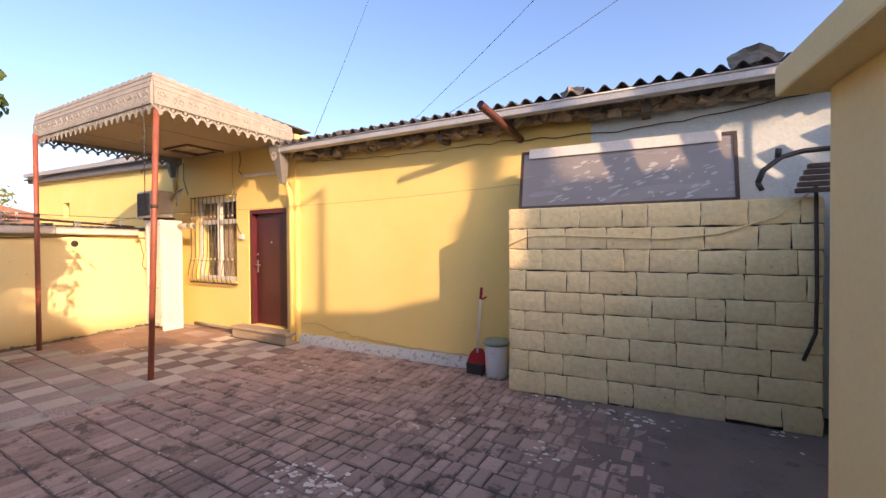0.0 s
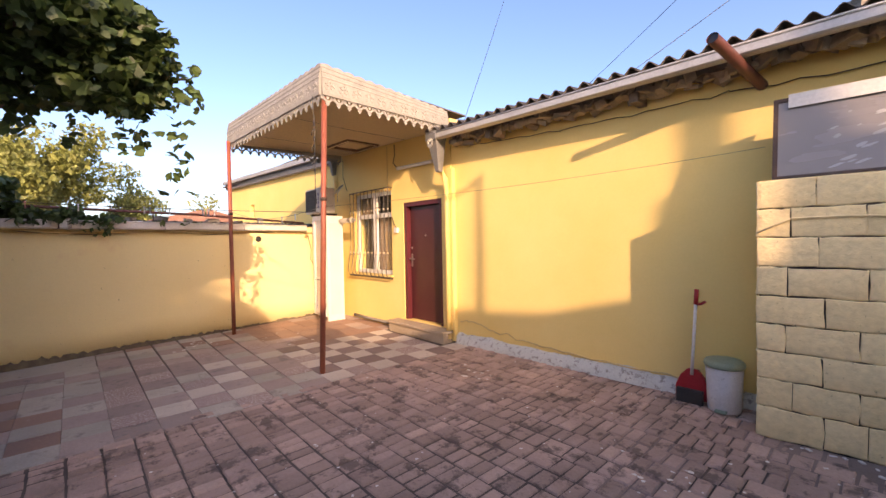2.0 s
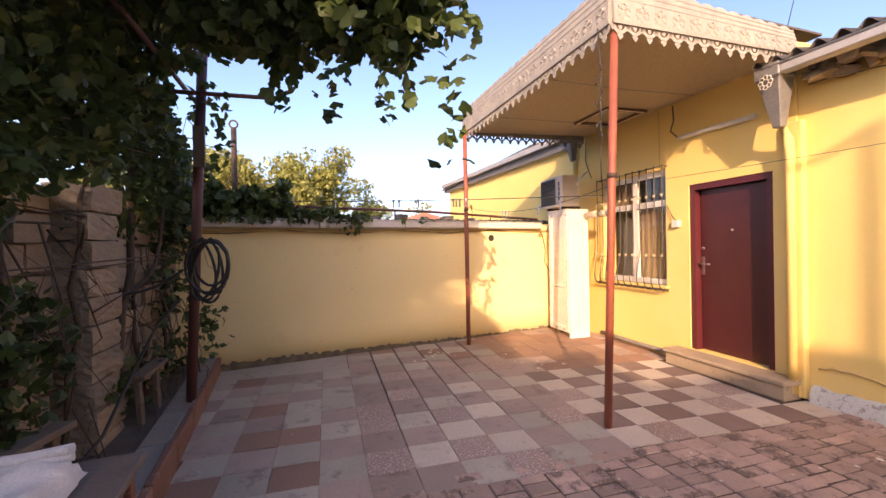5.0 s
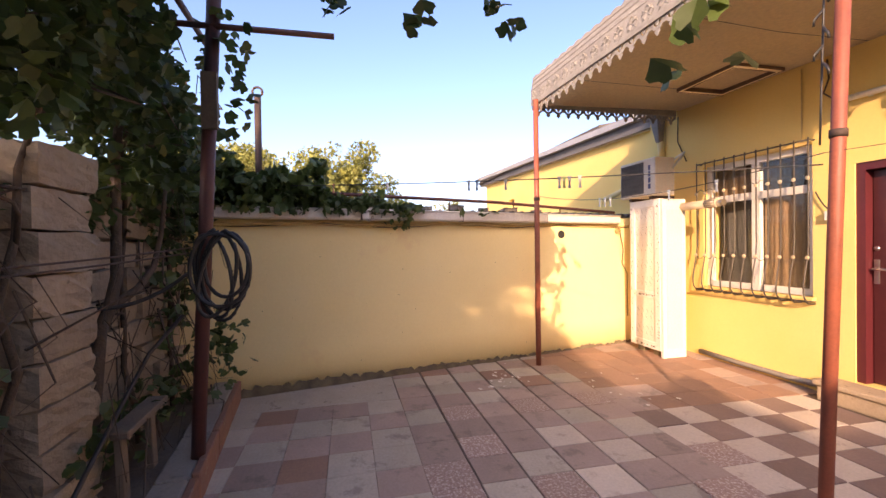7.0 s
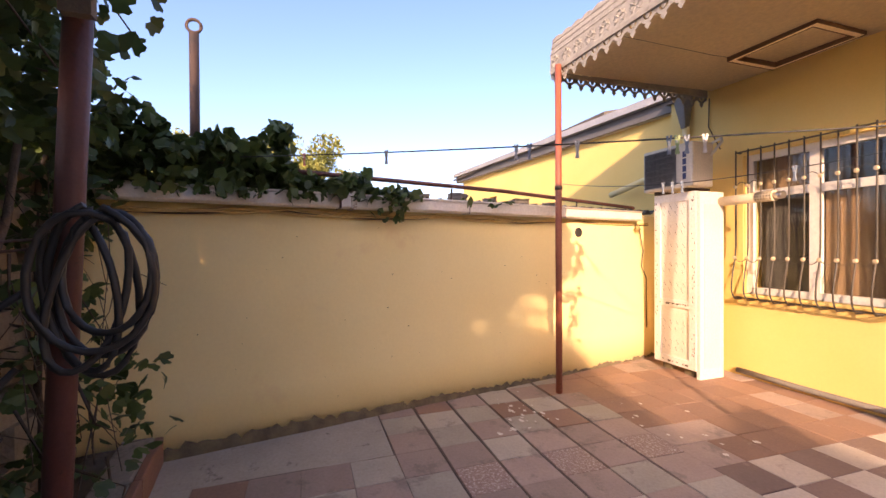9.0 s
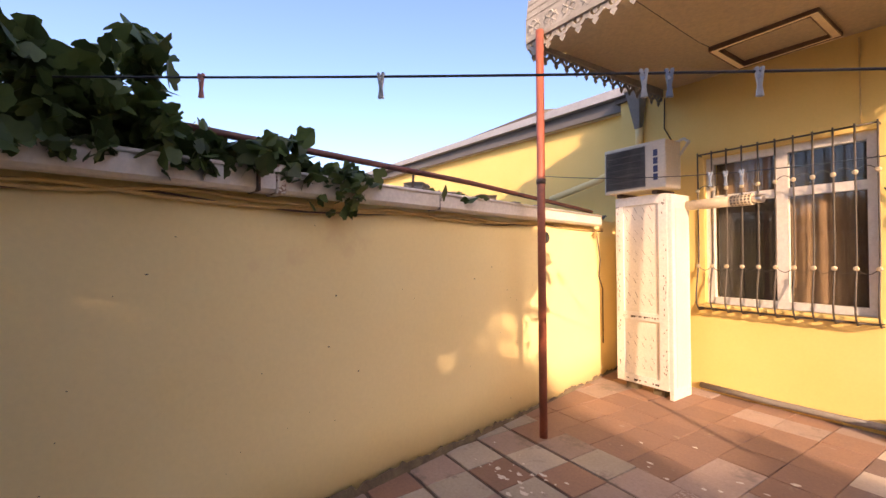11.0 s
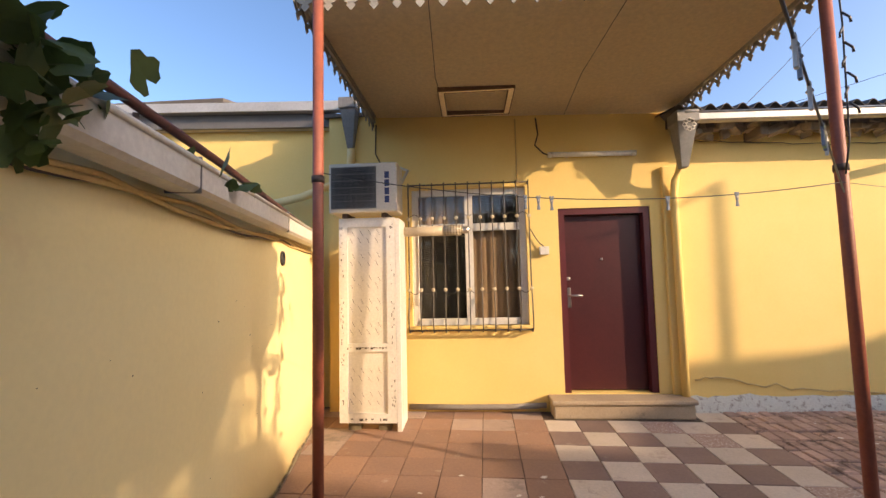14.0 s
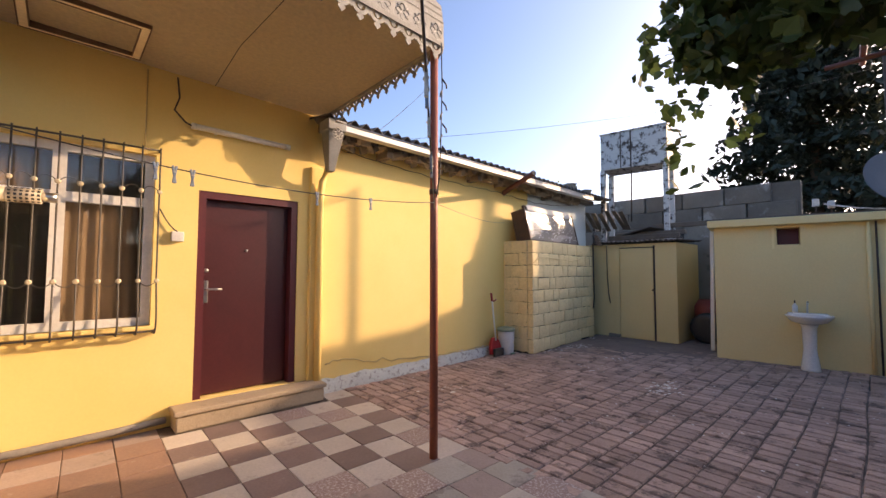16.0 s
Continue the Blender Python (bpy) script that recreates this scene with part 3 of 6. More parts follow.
for i, (a, b, lo, hi, blind) in enumerate(((X0 + 0.07, XM - 0.045, Z0 + 0.07, ZT - 0.04, False), (XM + 0.045, X1 - 0.07, Z0 + 0.07, ZT - 0.04, True), (X0 + 0.07, XM - 0.045, ZT + 0.04, Z1 - 0.07, True), (XM + 0.045, X1 - 0.07, ZT + 0.04, Z1 - 0.07, False))):
    g = part("pane", box(B(), a, b, FY + 0.025, FY + 0.031, lo, hi), GLASS, window)
    g.visible_shadow = False
    if blind:
        bm = B()
        n = 24
        rows_ = [[bm.verts.new((a + (b - a) * k / n, FY + 0.085 + 0.012 * math.sin(k * 1.15), z)) for k in range(n + 1)] for z in (lo - 0.04, hi + 0.04)]
        for k in range(n):
            bm.faces.new((rows_[0][k], rows_[0][k + 1], rows_[1][k + 1], rows_[1][k])).smooth = True
        part("blind", bm, BLIND, window, "brown fabric blind")
    else:
        part("dark_curtain", box(B(), a - 0.02, b + 0.02, FY + 0.16, FY + 0.17, lo - 0.04, hi + 0.04), DARKSHEET, window, "near-black sheet standing for the unlit interior behind the pane")
part("window_sill", bevel(box(B(), X0 - 0.03, X1 + 0.03, HY - 0.05, HY + 0.07, Z0 - 0.035, Z0), 0.006), YELLOW, window)

GRILLE = material("grille_iron", (0.06, 0.052, 0.045), (0.10, 0.085, 0.07), 0.5, 8, 60, 0.1, metal=0.3)
ROSE = material("pale_gold_rosette", (0.62, 0.52, 0.36), (0.55, 0.45, 0.3), 0.45, 8, 60, 0.1, metal=0.3)
grille = empty("window_grille", "pot-bellied wrought iron window grille with gilt rosettes", "grille", (-7.4, HY, 0.9))
gx0, gx1, gtop, gbot = X0 - 0.02, X1 + 0.02, 2.50, 0.87


def bar_y(z):
    u = max(0.0, min(1.0, (1.45 - z) / 0.45))
    v = max(0.0, (0.98 - z) / 0.11)
    return HY - 0.085 - 0.07 * u * u * (3 - 2 * u) + 0.06 * v * v


NB = 11
for i in range(NB):
    x = gx0 + (gx1 - gx0) * i / (NB - 1)
    zs = [gtop + 0.02, 2.2, 1.8, 1.45, 1.35, 1.25, 1.15, 1.05, 0.98, 0.93, 0.89, gbot]
    part("bar", tube(B(), [(x, bar_y(z), z) for z in zs] + [(x, HY + 0.01, gbot - 0.005)], 0.0075, 6), GRILLE, grille)
for z in (gtop, 2.09, 1.30, gbot + 0.02):
    y = bar_y(z) + 0.012
    if z in (gtop, gbot + 0.02):
        part("rail", tube(B(), [(gx0, HY + 0.01, z), (gx0, y, z), (gx1, y, z), (gx1, HY + 0.01, z)], 0.009, 6), GRILLE, grille)
for z in (2.12, 1.33):
    for i in range(NB):
        x = gx0 + (gx1 - gx0) * i / (NB - 1)
        part("rosette", moved(lathe(B(), [(0.009, 0.010), (0.019, 0.007), (0.021, 0), (0.019, -0.007), (0.009, -0.010)], (0, 0, 0), 10), Matrix.Translation((x, bar_y(z) - 0.008, z)) @ Matrix.Rotation(radians(90), 4, "X")), ROSE, grille)
        if i < NB - 1:
            w = (gx1 - gx0) / (NB - 1)
            part("scroll", tube(B(), [(x + w * k / 6, bar_y(z) - 0.008, z - 0.045 * math.sin(math.pi * k / 6) * (1 if z < 2 else -1)) for k in range(7)], 0.004, 5), GRILLE, grille)

# flue pipe in front of the window
flue = empty("flue_pipe", "cream horizontal boiler flue with perforated end cap", "pipe", (-8.1, 4.85, 1.95))
FLUE = material("cream_enamel_pipe", (0.60, 0.50, 0.36), (0.52, 0.43, 0.31), 0.5, 5, 50, 0.08)
part("pipe", tube(B(), [(-8.14, 4.865, 1.955), (-7.66, 4.80, 1.95)], 0.05, 16), FLUE, flue)
part("end_cap", tube(B(), [(-7.66, 4.80, 1.95), (-7.48, 4.775, 1.948)], 0.052, 16), FLUE, flue)
part("outlet", tube(B(), [(-7.48, 4.775, 1.948), (-7.40, 4.765, 1.947)], 0.036, 12), CHROME, flue, "small metal outlet")
bm = B()
d = Vector((0.46, -0.06, 0)).normalized()
for i in range(6):
    for k in range(12):
        a = 2 * math.pi * k / 12
        c = Vector((-7.64, 4.797, 1.95)) + d * (0.03 * i)
        s_ = Vector((d.y, -d.x, 0))
        nrm = s_ * math.cos(a) + Vector((0, 0, 1)) * math.sin(a)
        t1, t2 = d * 0.008, nrm.cross(d) * 0.008
        p = c + nrm * 0.0535
        bm.faces.new([bm.verts.new(p + q) for q in (t1 + t2, t1 - t2, -t1 - t2, -t1 + t2)])
tagged(part("perforations", bm, BLACK, flue, "rows of dark vent holes"), kind="stuff")

# tube lamp, bell box, cables over the door
lamp = empty("wall_lamp", "unlit white tube lamp fixed above the door", "lamp", (-6.0, HY, 2.79))
part("tube", tube(B(), [(-6.46, HY - 0.04, 2.80), (-5.60, HY - 0.04, 2.785)], 0.028, 12), UPVC, lamp)
part("end_cap", tube(B(), [(-5.60, HY - 0.04, 2.785), (-5.55, HY - 0.04, 2.784)], 0.031, 12), WHITEMETAL, lamp)
part("end_cap", tube(B(), [(-6.50, HY - 0.04, 2.80), (-6.46, HY - 0.04, 2.80)], 0.031, 12), WHITEMETAL, lamp)
for x in (-6.3, -5.8):
    part("bracket", box(B(), x, x + 0.03, HY - 0.02, HY, 2.77, 2.81), WHITEMETAL, lamp)
bell = obj("junction_box", bevel(box(B(), -6.63, -6.53, HY - 0.05, HY - 0.001, 1.69, 1.78), 0.006), UPVC, "small cream junction box on the wall by the window", "box")
part("lead", tube(B(), slack((-6.58, HY - 0.03, 1.78), (-6.72, HY - 0.02, 1.98), 0.03, 8), 0.006, 6), BLACK, bell)


def cable(name, pts, r, mat, label):
    return obj(name, tube(B(), pts, r, 6), mat, label, "cable")


CABLE_Y = material("painted_over_cable", (0.66, 0.46, 0.18), (0.58, 0.42, 0.2), 0.7, 6, 60, 0.1)
cable("cable", [(-6.62, HY - 0.012, 3.24), (-6.60, HY - 0.02, 3.05), (-6.64, HY - 0.03, 2.92), (-6.55, HY - 0.02, 2.83), (-6.49, HY - 0.03, 2.80)], 0.008, OLDIRON, "dark cable looping down from soffit to lamp")
cable("cable", [(-6.85, HY - 0.01, 3.24), (-6.85, HY - 0.01, 2.5)], 0.006, CABLE_Y, "painted over cable down the yellow wall")
turned(cable("cable", slack((-5.05, HY + 0.005, 0.32), (-4.5, HY + 0.005, 0.27), -0.05, 10, 0.02) + slack((-4.45, HY + 0.005, 0.27), (-1.6, HY + 0.005, 0.16), 0.06, 22, 0.05), 0.008, CABLE_Y, "loose thin cable along the foot of the yellow wall"), WALL_TURN)
turned(cable("cable", slack((-5.1, HY + 0.0, 2.93), (-1.7, HY + 0.0, 2.84), 0.05, 24, 0.04, 3), 0.004, OLDIRON, "thin cable sagging under the eaves"), WALL_TURN)
turned(cable("cable", slack((-1.7, HY + 0.0, 2.84), (1.2, HY + 0.0, 2.92), 0.08, 18, 0.04, 6), 0.005, OLDIRON, "thin cable sagging under the eaves of the blue wall"), WALL_TURN)

# rain hoppers and downpipes
def hopper(x, y, top, h, w, mat, label):
    bm_ = B()
    rings = []
    for z, k in ((top, 1.0), (top - 0.12, 1.0), (top - 0.13, 0.88), (top - h, 0.34)):
        rings.append([bm_.verts.new((x + dx * w * k / 2, y + dy * w * k / 2 + (1 - k) * w * 0.35, z)) for dx, dy in ((-1, -1), (1, -1), (1, 1), (-1, 1))])
    for a, b in zip(rings, rings[1:]):
        for k in range(4):
            bm_.faces.new((a[k], b[k], b[(k + 1) % 4], a[(k + 1) % 4]))
    bm_.faces.new(rings[0])
    bm_.faces.new(rings[-1][::-1])
    ob = obj("rain_hopper", bevel(bm_, 0.006, 1), mat, label, "hopper", "rain hoppers")
    return ob


hop = hopper(-5.17, 4.84, 3.10, 0.56, 0.22, DARKZINC, "grey sheet rain hopper with stamped ornament")
bm = B()
for k in range(8):
    a = math.pi * k / 4
    c = Vector((-5.17 + 0.045 * math.cos(a), 4.725, 2.94 + 0.045 * math.sin(a)))
    tube(bm, [c + Vector((0.02 * math.cos(q), 0, 0.02 * math.sin(q))) for q in [2 * math.pi * j / 8 for j in range(9)]], 0.005, 4)
part("ornament", bm, WHITEMETAL, hop, "pierced rosette ornament")
obj("downpipe", tube(B(), [(-5.18, 4.93, 2.58), (-5.19, 5.03, 2.45), (-5.2, 5.06, 2.3), (-5.2, 5.06, 0.06)], 0.04, 12), YELLOW, "yellow painted downpipe beside the door", "pipe")
hop2 = hopper(-8.72, 5.02, 3.50, 0.55, 0.20, DARKZINC, "dark grey sheet rain hopper at the roof corner")
obj("downpipe", tube(B(), [(-8.72, 5.08, 2.97), (-8.74, 5.12, 2.75), (-8.78, 5.12, 2.62), (-9.3, 5.10, 2.42), (-10.1, 5.1, 2.27)], 0.045, 10), CREAM, "cream painted pipe bending along the neighbouring wall", "pipe")

# crumbling filling between wall head and roof edge
bm = B()
rr_ = random.Random(77)
for k in range(150):
    c0 = Vector((-5.0 + 6.2 * k / 150 + rr_.uniform(-0.03, 0.03), rr_.uniform(4.97, 5.13), rr_.uniform(2.945, 3.03)))
    w, d, h = rr_.uniform(0.03, 0.09), rr_.uniform(0.03, 0.07), rr_.uniform(0.02, 0.045)
    m_ = Matrix.Translation(c0) @ Euler((rr_.uniform(-0.4, 0.4), rr_.uniform(-0.4, 0.4), rr_.uniform(0, 3))).to_matrix().to_4x4()
    box(bm, -w, w, -d, d, -h, h, m_)
for v in bm.verts:
    v.co += Vector((rr_.uniform(-0.012, 0.012), rr_.uniform(-0.012, 0.012), rr_.uniform(-0.012, 0.012)))
filling = tagged(obj("eave_rubble", bm, material("crumbling_tan_mortar", (0.42, 0.34, 0.25), (0.30, 0.24, 0.18), 0.95, 5, 50, 0.8, island=0.3), "crumbling tan mortar and brick bits under the roof edge", "rubble"), kind="stuff")
turned(filling, WALL_TURN)

# roof clutter
def rock(x, y, z, sx, sy, sz, seed, label):
    bm_ = B()
    bmesh.ops.create_cube(bm_, size=1.0)
    bmesh.ops.subdivide_edges(bm_, edges=bm_.edges[:], cuts=3, use_grid_fill=True)
    for v in bm_.verts:
        q = v.co.copy()
        v.co = Vector((q.x * sx, q.y * sy, q.z * sz)) * (1 + 0.25 * noise.noise(q * 2.3 + Vector((seed, 0, 0))))
    moved(bm_, Matrix.Translation((x, y, z + sz / 2 - 0.01)) @ Matrix.Rotation(seed, 4, "Z"))
    return obj("roof_stone", bm_, ROCK, label, "stone", "stones weighing down the roof")


def roof_z(y):
    return 3.13 + (y - 4.95) * 0.14


for x, y, sx, sy, sz, s_ in ((0.80, 5.35, 0.42, 0.25, 0.15, 1.0), (-0.85, 5.3, 0.2, 0.18, 0.12, 2.2), (-4.55, 5.7, 0.36, 0.22, 0.22, 3.1), (-3.1, 5.4, 0.3, 0.15, 0.08, 0.4), (1.5, 5.3, 0.3, 0.2, 0.12, 4.0)):
    rock(x, y, roof_z(y) + 0.0, sx, sy, sz, s_, "grey rubble stone weighing down the corrugated roof")
for s_, sx, sy, sz, sd in ((2.75, 0.10, 0.12, 0.07, 2.0), (3.15, 0.16, 0.12, 0.10, 0.7), (3.55, 0.12, 0.10, 0.07, 3.3), (3.95, 0.18, 0.13, 0.08, 1.6), (4.4, 0.11, 0.10, 0.06, 5.1)):
    at = WM @ Vector((s_, -0.16, 1.925))
    rock(at.x, at.y, at.z, sx, sy, sz, sd, "small tan rubble stone on the low grey roof")
spout = obj("iron_pipe", tube(B(), [(-1.64, 4.56, 3.06), (-1.47, 5.36, 2.835)], 0.045, 14, cap=False), MAROON, "short rusty pipe sticking out under the gutter", "pipe")
part("bore", tube(B(), [(-1.638, 4.57, 3.057), (-1.62, 4.64, 3.04)], 0.038, 14), BLACK, spout)
for x in (-2.45, -0.11, -4.3):
    turned(obj("rafter_end", bevel(box(B(), x - 0.045, x + 0.045, 4.92, 5.18, 2.88, 2.98), 0.008), WOOD, "weathered wooden rafter end under the gutter", "rafter", "rafter ends"), WALL_TURN)

# ---- corner: outdoor unit on a cabinet of old door leaves ----
cab = empty("old_door_leaf", "white plastic door leaf with protective film, boxing in a corner", "door panel", (-8.4, 4.6, 0.05))
# dark block colour stands for the shadow gap under the leaf
for x in (-8.62, -8.32):
    part("foot_block", box(B(), x, x + 0.12, 4.60, 4.70, -0.01, 0.085), MORTAR, cab, "support block coloured dark like the shadow gap under the leaf")
lx0, lx1, ly, lz0, lz1 = -8.69, -8.13, 4.54, 0.085, 2.07
bm = B()
for a in ((lx0, lx0 + 0.085, lz0, lz1), (lx1 - 0.085, lx1, lz0, lz1), (lx0 + 0.085, lx1 - 0.085, lz0, lz0 + 0.09), (lx0 + 0.085, lx1 - 0.085, lz1 - 0.09, lz1), (lx0 + 0.085, lx1 - 0.085, 0.76, 0.84)):
    box(bm, a[0], a[1], ly, ly + 0.06, a[2], a[3])
part("frame", bm, UPVC, cab, "white plastic profile frame")
FILM = material("filmed_white_panel", (0.70, 0.66, 0.59), (0.65, 0.61, 0.54), 0.35, 4, 50, 0.03)
upper = part("upper_panel", box(B(), lx0 + 0.085, lx1 - 0.085, ly + 0.02, ly + 0.04, 0.84, lz1 - 0.09), FILM, cab)
lower = part("lower_panel", box(B(), lx0 + 0.085, lx1 - 0.085, ly + 0.02, ly + 0.04, lz0 + 0.09, 0.76), FILM, cab)
r1 = random.Random(5)
PRINT = material("grey_film_print", (0.17, 0.15, 0.13), (0.12, 0.11, 0.09), 0.5)
for pnl, lo, hi in ((upper, 0.92, 1.90), (lower, 0.25, 0.70)):
    bm = B()
    z = lo
    row_i = 0
    while z < hi:
        for k in range(4):
            x = lx0 + 0.13 + 0.085 * k + 0.02 * (row_i % 2)
            box(bm, 0, 0.0035, 0, 0.001, 0, r1.uniform(0.045, 0.07), Matrix.Translation((x, ly + 0.0175, z)) @ Matrix.Rotation(radians(-28), 4, "Y"))
        z += 0.075 if row_i % 2 == 0 else 0.15
        row_i += 1
    tagged(part("film_print", bm, PRINT, pnl, "faint printed marks on the film"), kind="stuff")
bm = B()
r2 = random.Random(3)
for k in range(60):
    z = 0.2 + 1.8 * r2.random()
    h = r2.uniform(0.006, 0.03)
    for x in (lx0 + 0.03, lx1 - 0.03):
        if r2.random() < 0.6:
            x += r2.uniform(-0.02, 0.02)
            box(bm, x - 0.0035, x + 0.0035, ly - 0.0015, ly - 0.0005, z, z + h)
for k in range(14):
    x = lx0 + 0.08 + 0.4 * k / 14
    for z in (0.79, lz0 + 0.03):
        if r2.random() < 0.75:
            box(bm, x, x + r2.uniform(0.006, 0.03), ly - 0.0015, ly - 0.0005, z + r2.uniform(-0.01, 0.01), z + 0.014)
tagged(part("tape_print", bm, GRILLE, cab, "dark printing on protective tape"), kind="stuff")
part("side_leaf", bevel(box(B(), lx1 + 0.002, lx1 + 0.045, ly + 0.01, ly + 0.36, 0.0, lz1 - 0.01), 0.004), UPVC, cab)
part("side_edge", box(B(), lx1 + 0.046, lx1 + 0.05, ly + 0.07, ly + 0.30, 0.12, lz1 - 0.15), FILM, cab)

ac = empty("air_conditioner", "cream outdoor air conditioner unit standing on the boxed-in corner", "air conditioner", (-8.4, 4.55, 2.08))
AC = material("aged_cream_casing", (0.62, 0.57, 0.48), (0.55, 0.50, 0.42), 0.5, 3, 50, 0.06)
ax0, ax1, ay0, ay1, az0, az1 = -8.76, -8.08, 4.44, 4.74, 2.11, 2.60
part("casing", bevel(box(B(), ax0, ax1, ay0, ay1, az0, az1), 0.018), AC, ac)
for x in (ax0 + 0.12, ax1 - 0.17):
    part("foot", box(B(), x, x + 0.05, ay0 + 0.05, ay1 + 0.1, 2.07, 2.112), OLDIRON, ac)
gcx, gcz = -8.51, 2.355
# flat near-black plate: the shade of the fan recess is in its colour
part("fan_recess", bevel(box(B(), gcx - 0.222, gcx + 0.222, ay0 - 0.004, ay0 + 0.01, gcz - 0.205, gcz + 0.205), 0.003, 1), material("shadowed_grey_louvre", (0.05, 0.05, 0.05), (0.035, 0.035, 0.035), 0.6), ac)
part("fan_ring", moved(lathe(B(), [(0.195, 0), (0.2, 0.003), (0.205, 0)], (0, 0, 0), 36), Matrix.Translation((gcx, ay0 - 0.004, gcz)) @ Matrix.Rotation(radians(90), 4, "X")), BLACK, ac)
bm = B()
for k in range(7):
    z = gcz - 0.2 + 0.4 * k / 6
    box(bm, gcx - 0.225, gcx + 0.225, ay0 - 0.014, ay0 - 0.009, z - 0.002, z + 0.002)
for k in range(38):
    x = gcx - 0.222 + 0.444 * k / 37
    box(bm, x - 0.0013, x + 0.0013, ay0 - 0.009, ay0 - 0.004, gcz - 0.21, gcz + 0.21)
tagged(part("fan_guard", bm, DARKZINC, ac, "fine wire fan guard"), kind="stuff")
bm = B()
for k, (z0, z1) in enumerate(((2.20, 2.265), (2.28, 2.345), (2.36, 2.425), (2.44, 2.505))):
    box(bm, -8.205, -8.16, ay0 - 0.002, ay0 - 0.0005, z0, z1)
part("maker_mark", bm, material("dark_blue_print", (0.03, 0.04, 0.12), (0.03, 0.04, 0.12), 0.5), ac, "dark blue blocks of an upright maker's mark")
cable("cable", [(-8.08, 4.70, 2.45), (-8.03, 4.8, 2.60), (-8.15, 4.95, 2.68), (-8.4, 5.05, 2.66), (-8.62, 5.08, 2.58), (-8.66, 5.1, 2.4)], 0.015, AC, "thick insulated pipes curling behind the outdoor unit")
cable("cable", [(-8.30, HY - 0.02, 2.6), (-8.45, HY - 0.02, 2.9), (-8.44, HY - 0.02, 3.24)], 0.007, OLDIRON, "thin cable rising to the soffit")

# ---- west wall: cables, rail, vine on top ----
for j, (dz, sd) in enumerate(((0, 1), (-0.02, 5), (-0.012, 9))):
    pts = []
    for i in range(61):
        s_ = WL * i / 60 * 0.93
        pts.append(WM @ Vector((s_, 0.025 + 0.01 * noise.noise((s_ * 2, sd, 0)), 1.785 + dz - 0.042 * abs(math.sin(s_ * 1.9 + 0.5 * j)) + 0.012 * noise.noise((s_ * 3, sd, 2)))))
    cable("cable", pts, 0.010 if j != 1 else 0.006, CABLE_Y if j != 1 else OLDIRON, "old cable strung along the wall below the gutter")
bm = B()
r2 = random.Random(12)
pts = [WM @ Vector((WL - 0.7 + r2.uniform(-0.06, 0.06), 0.05 + r2.uniform(-0.02, 0.03), 1.70 + r2.uniform(-0.07, 0.05))) for k in range(26)]
obj("cable_bundle", tube(B(), pts, 0.006, 5), CABLE_Y, "tangled bundle of thin cables at the wall end", "cable")
cable("cable", [WM @ Vector(p) for p in ((WL - 0.66, 0.05, 1.68), (WL - 0.6, 0.06, 1.4), (WL - 0.62, 0.05, 1.2), (WL - 0.52, 0.05, 1.05), (WL - 0.5, 0.04, 0.4))], 0.007, OLDIRON, "dark cable hanging in the wall corner")
obj("rail_pipe", tube(B(), [WM @ Vector((0.9, -0.02, 2.10)), WM @ Vector((3.6, 0.0, 2.05)), WM @ Vector((WL - 0.75, 0.03, 1.95))], 0.02, 10), MAROON, "long rusty pipe rail over the yard wall", "rail")
for s_ in (1.2, 3.0, 4.7):
    obj("rail_bracket", tube(B(), [WM @ Vector((s_, -0.03, 1.84)), WM @ Vector((s_, -0.015, 2.10 - 0.02 * s_))], 0.01, 6), OLDIRON, "thin iron stay under the pipe rail", "bracket", "rail stays")
fp = obj("iron_pole", tube(B(), [(-8.32, -0.30, 1.9), (-8.32, -0.30, 3.12)], 0.035, 10), OLDIRON, "dark iron pole with a ring on top", "pole")
part("ring", tube(B(), [(-8.32 + 0.0, -0.30 + 0.05 * math.cos(a), 3.17 + 0.05 * math.sin(a)) for a in [2 * math.pi * k / 14 for k in range(15)]], 0.012, 6), OLDIRON, fp)

# ---- clothes lines with pegs ----
A_, B_ = Vector((-8.32, -0.30, 2.17)), Vector((-5.24, 3.04, 1.90))
line_pts = slack(A_, B_, 0.03, 20)
cable("clothes_line", line_pts, 0.004, BLACK, "dark clothes line across the yard")
cable("clothes_line", slack((-8.28, 2.90, 2.10), (-5.24, 3.04, 1.96), 0.13, 20), 0.003, BLACK, "thin clothes line between the two canopy posts")
cable("clothes_line", slack((-5.24, 3.04, 1.96), (-1.45, HY + 0.185, 2.30), 0.05, 16), 0.0018, BLACK, "thin line from canopy post to the house wall")
PEGM = [material("white_plastic_peg", (0.7, 0.68, 0.64), (0.62, 0.6, 0.56), 0.5), material("blue_grey_plastic_peg", (0.22, 0.28, 0.34), (0.2, 0.24, 0.3), 0.5), material("red_plastic_peg", (0.5, 0.16, 0.13), (0.55, 0.3, 0.25), 0.5), material("green_plastic_peg", (0.35, 0.45, 0.2), (0.3, 0.4, 0.2), 0.5)]


def peg(p, mat, ang, label):
    pg = empty("clothes_peg", label, "peg", p, "pegs on the clothes lines")
    for s_ in (-1, 1):
        m = Matrix.Translation(p) @ Matrix.Rotation(ang, 4, "Z") @ Matrix.Rotation(s_ * radians(9), 4, "Y")
        part("jaw", bevel(box(B(), -0.005 + s_ * 0.006, 0.005 + s_ * 0.006, -0.005, 0.005, -0.07, 0.014, m), 0.002, 1), mat, pg)
    part("spring", tube(B(), [Vector(p) + Vector((0, 0.008, -0.015)), Vector(p) + Vector((0, -0.008, -0.015))], 0.006, 6), CHROME, pg)
    return pg


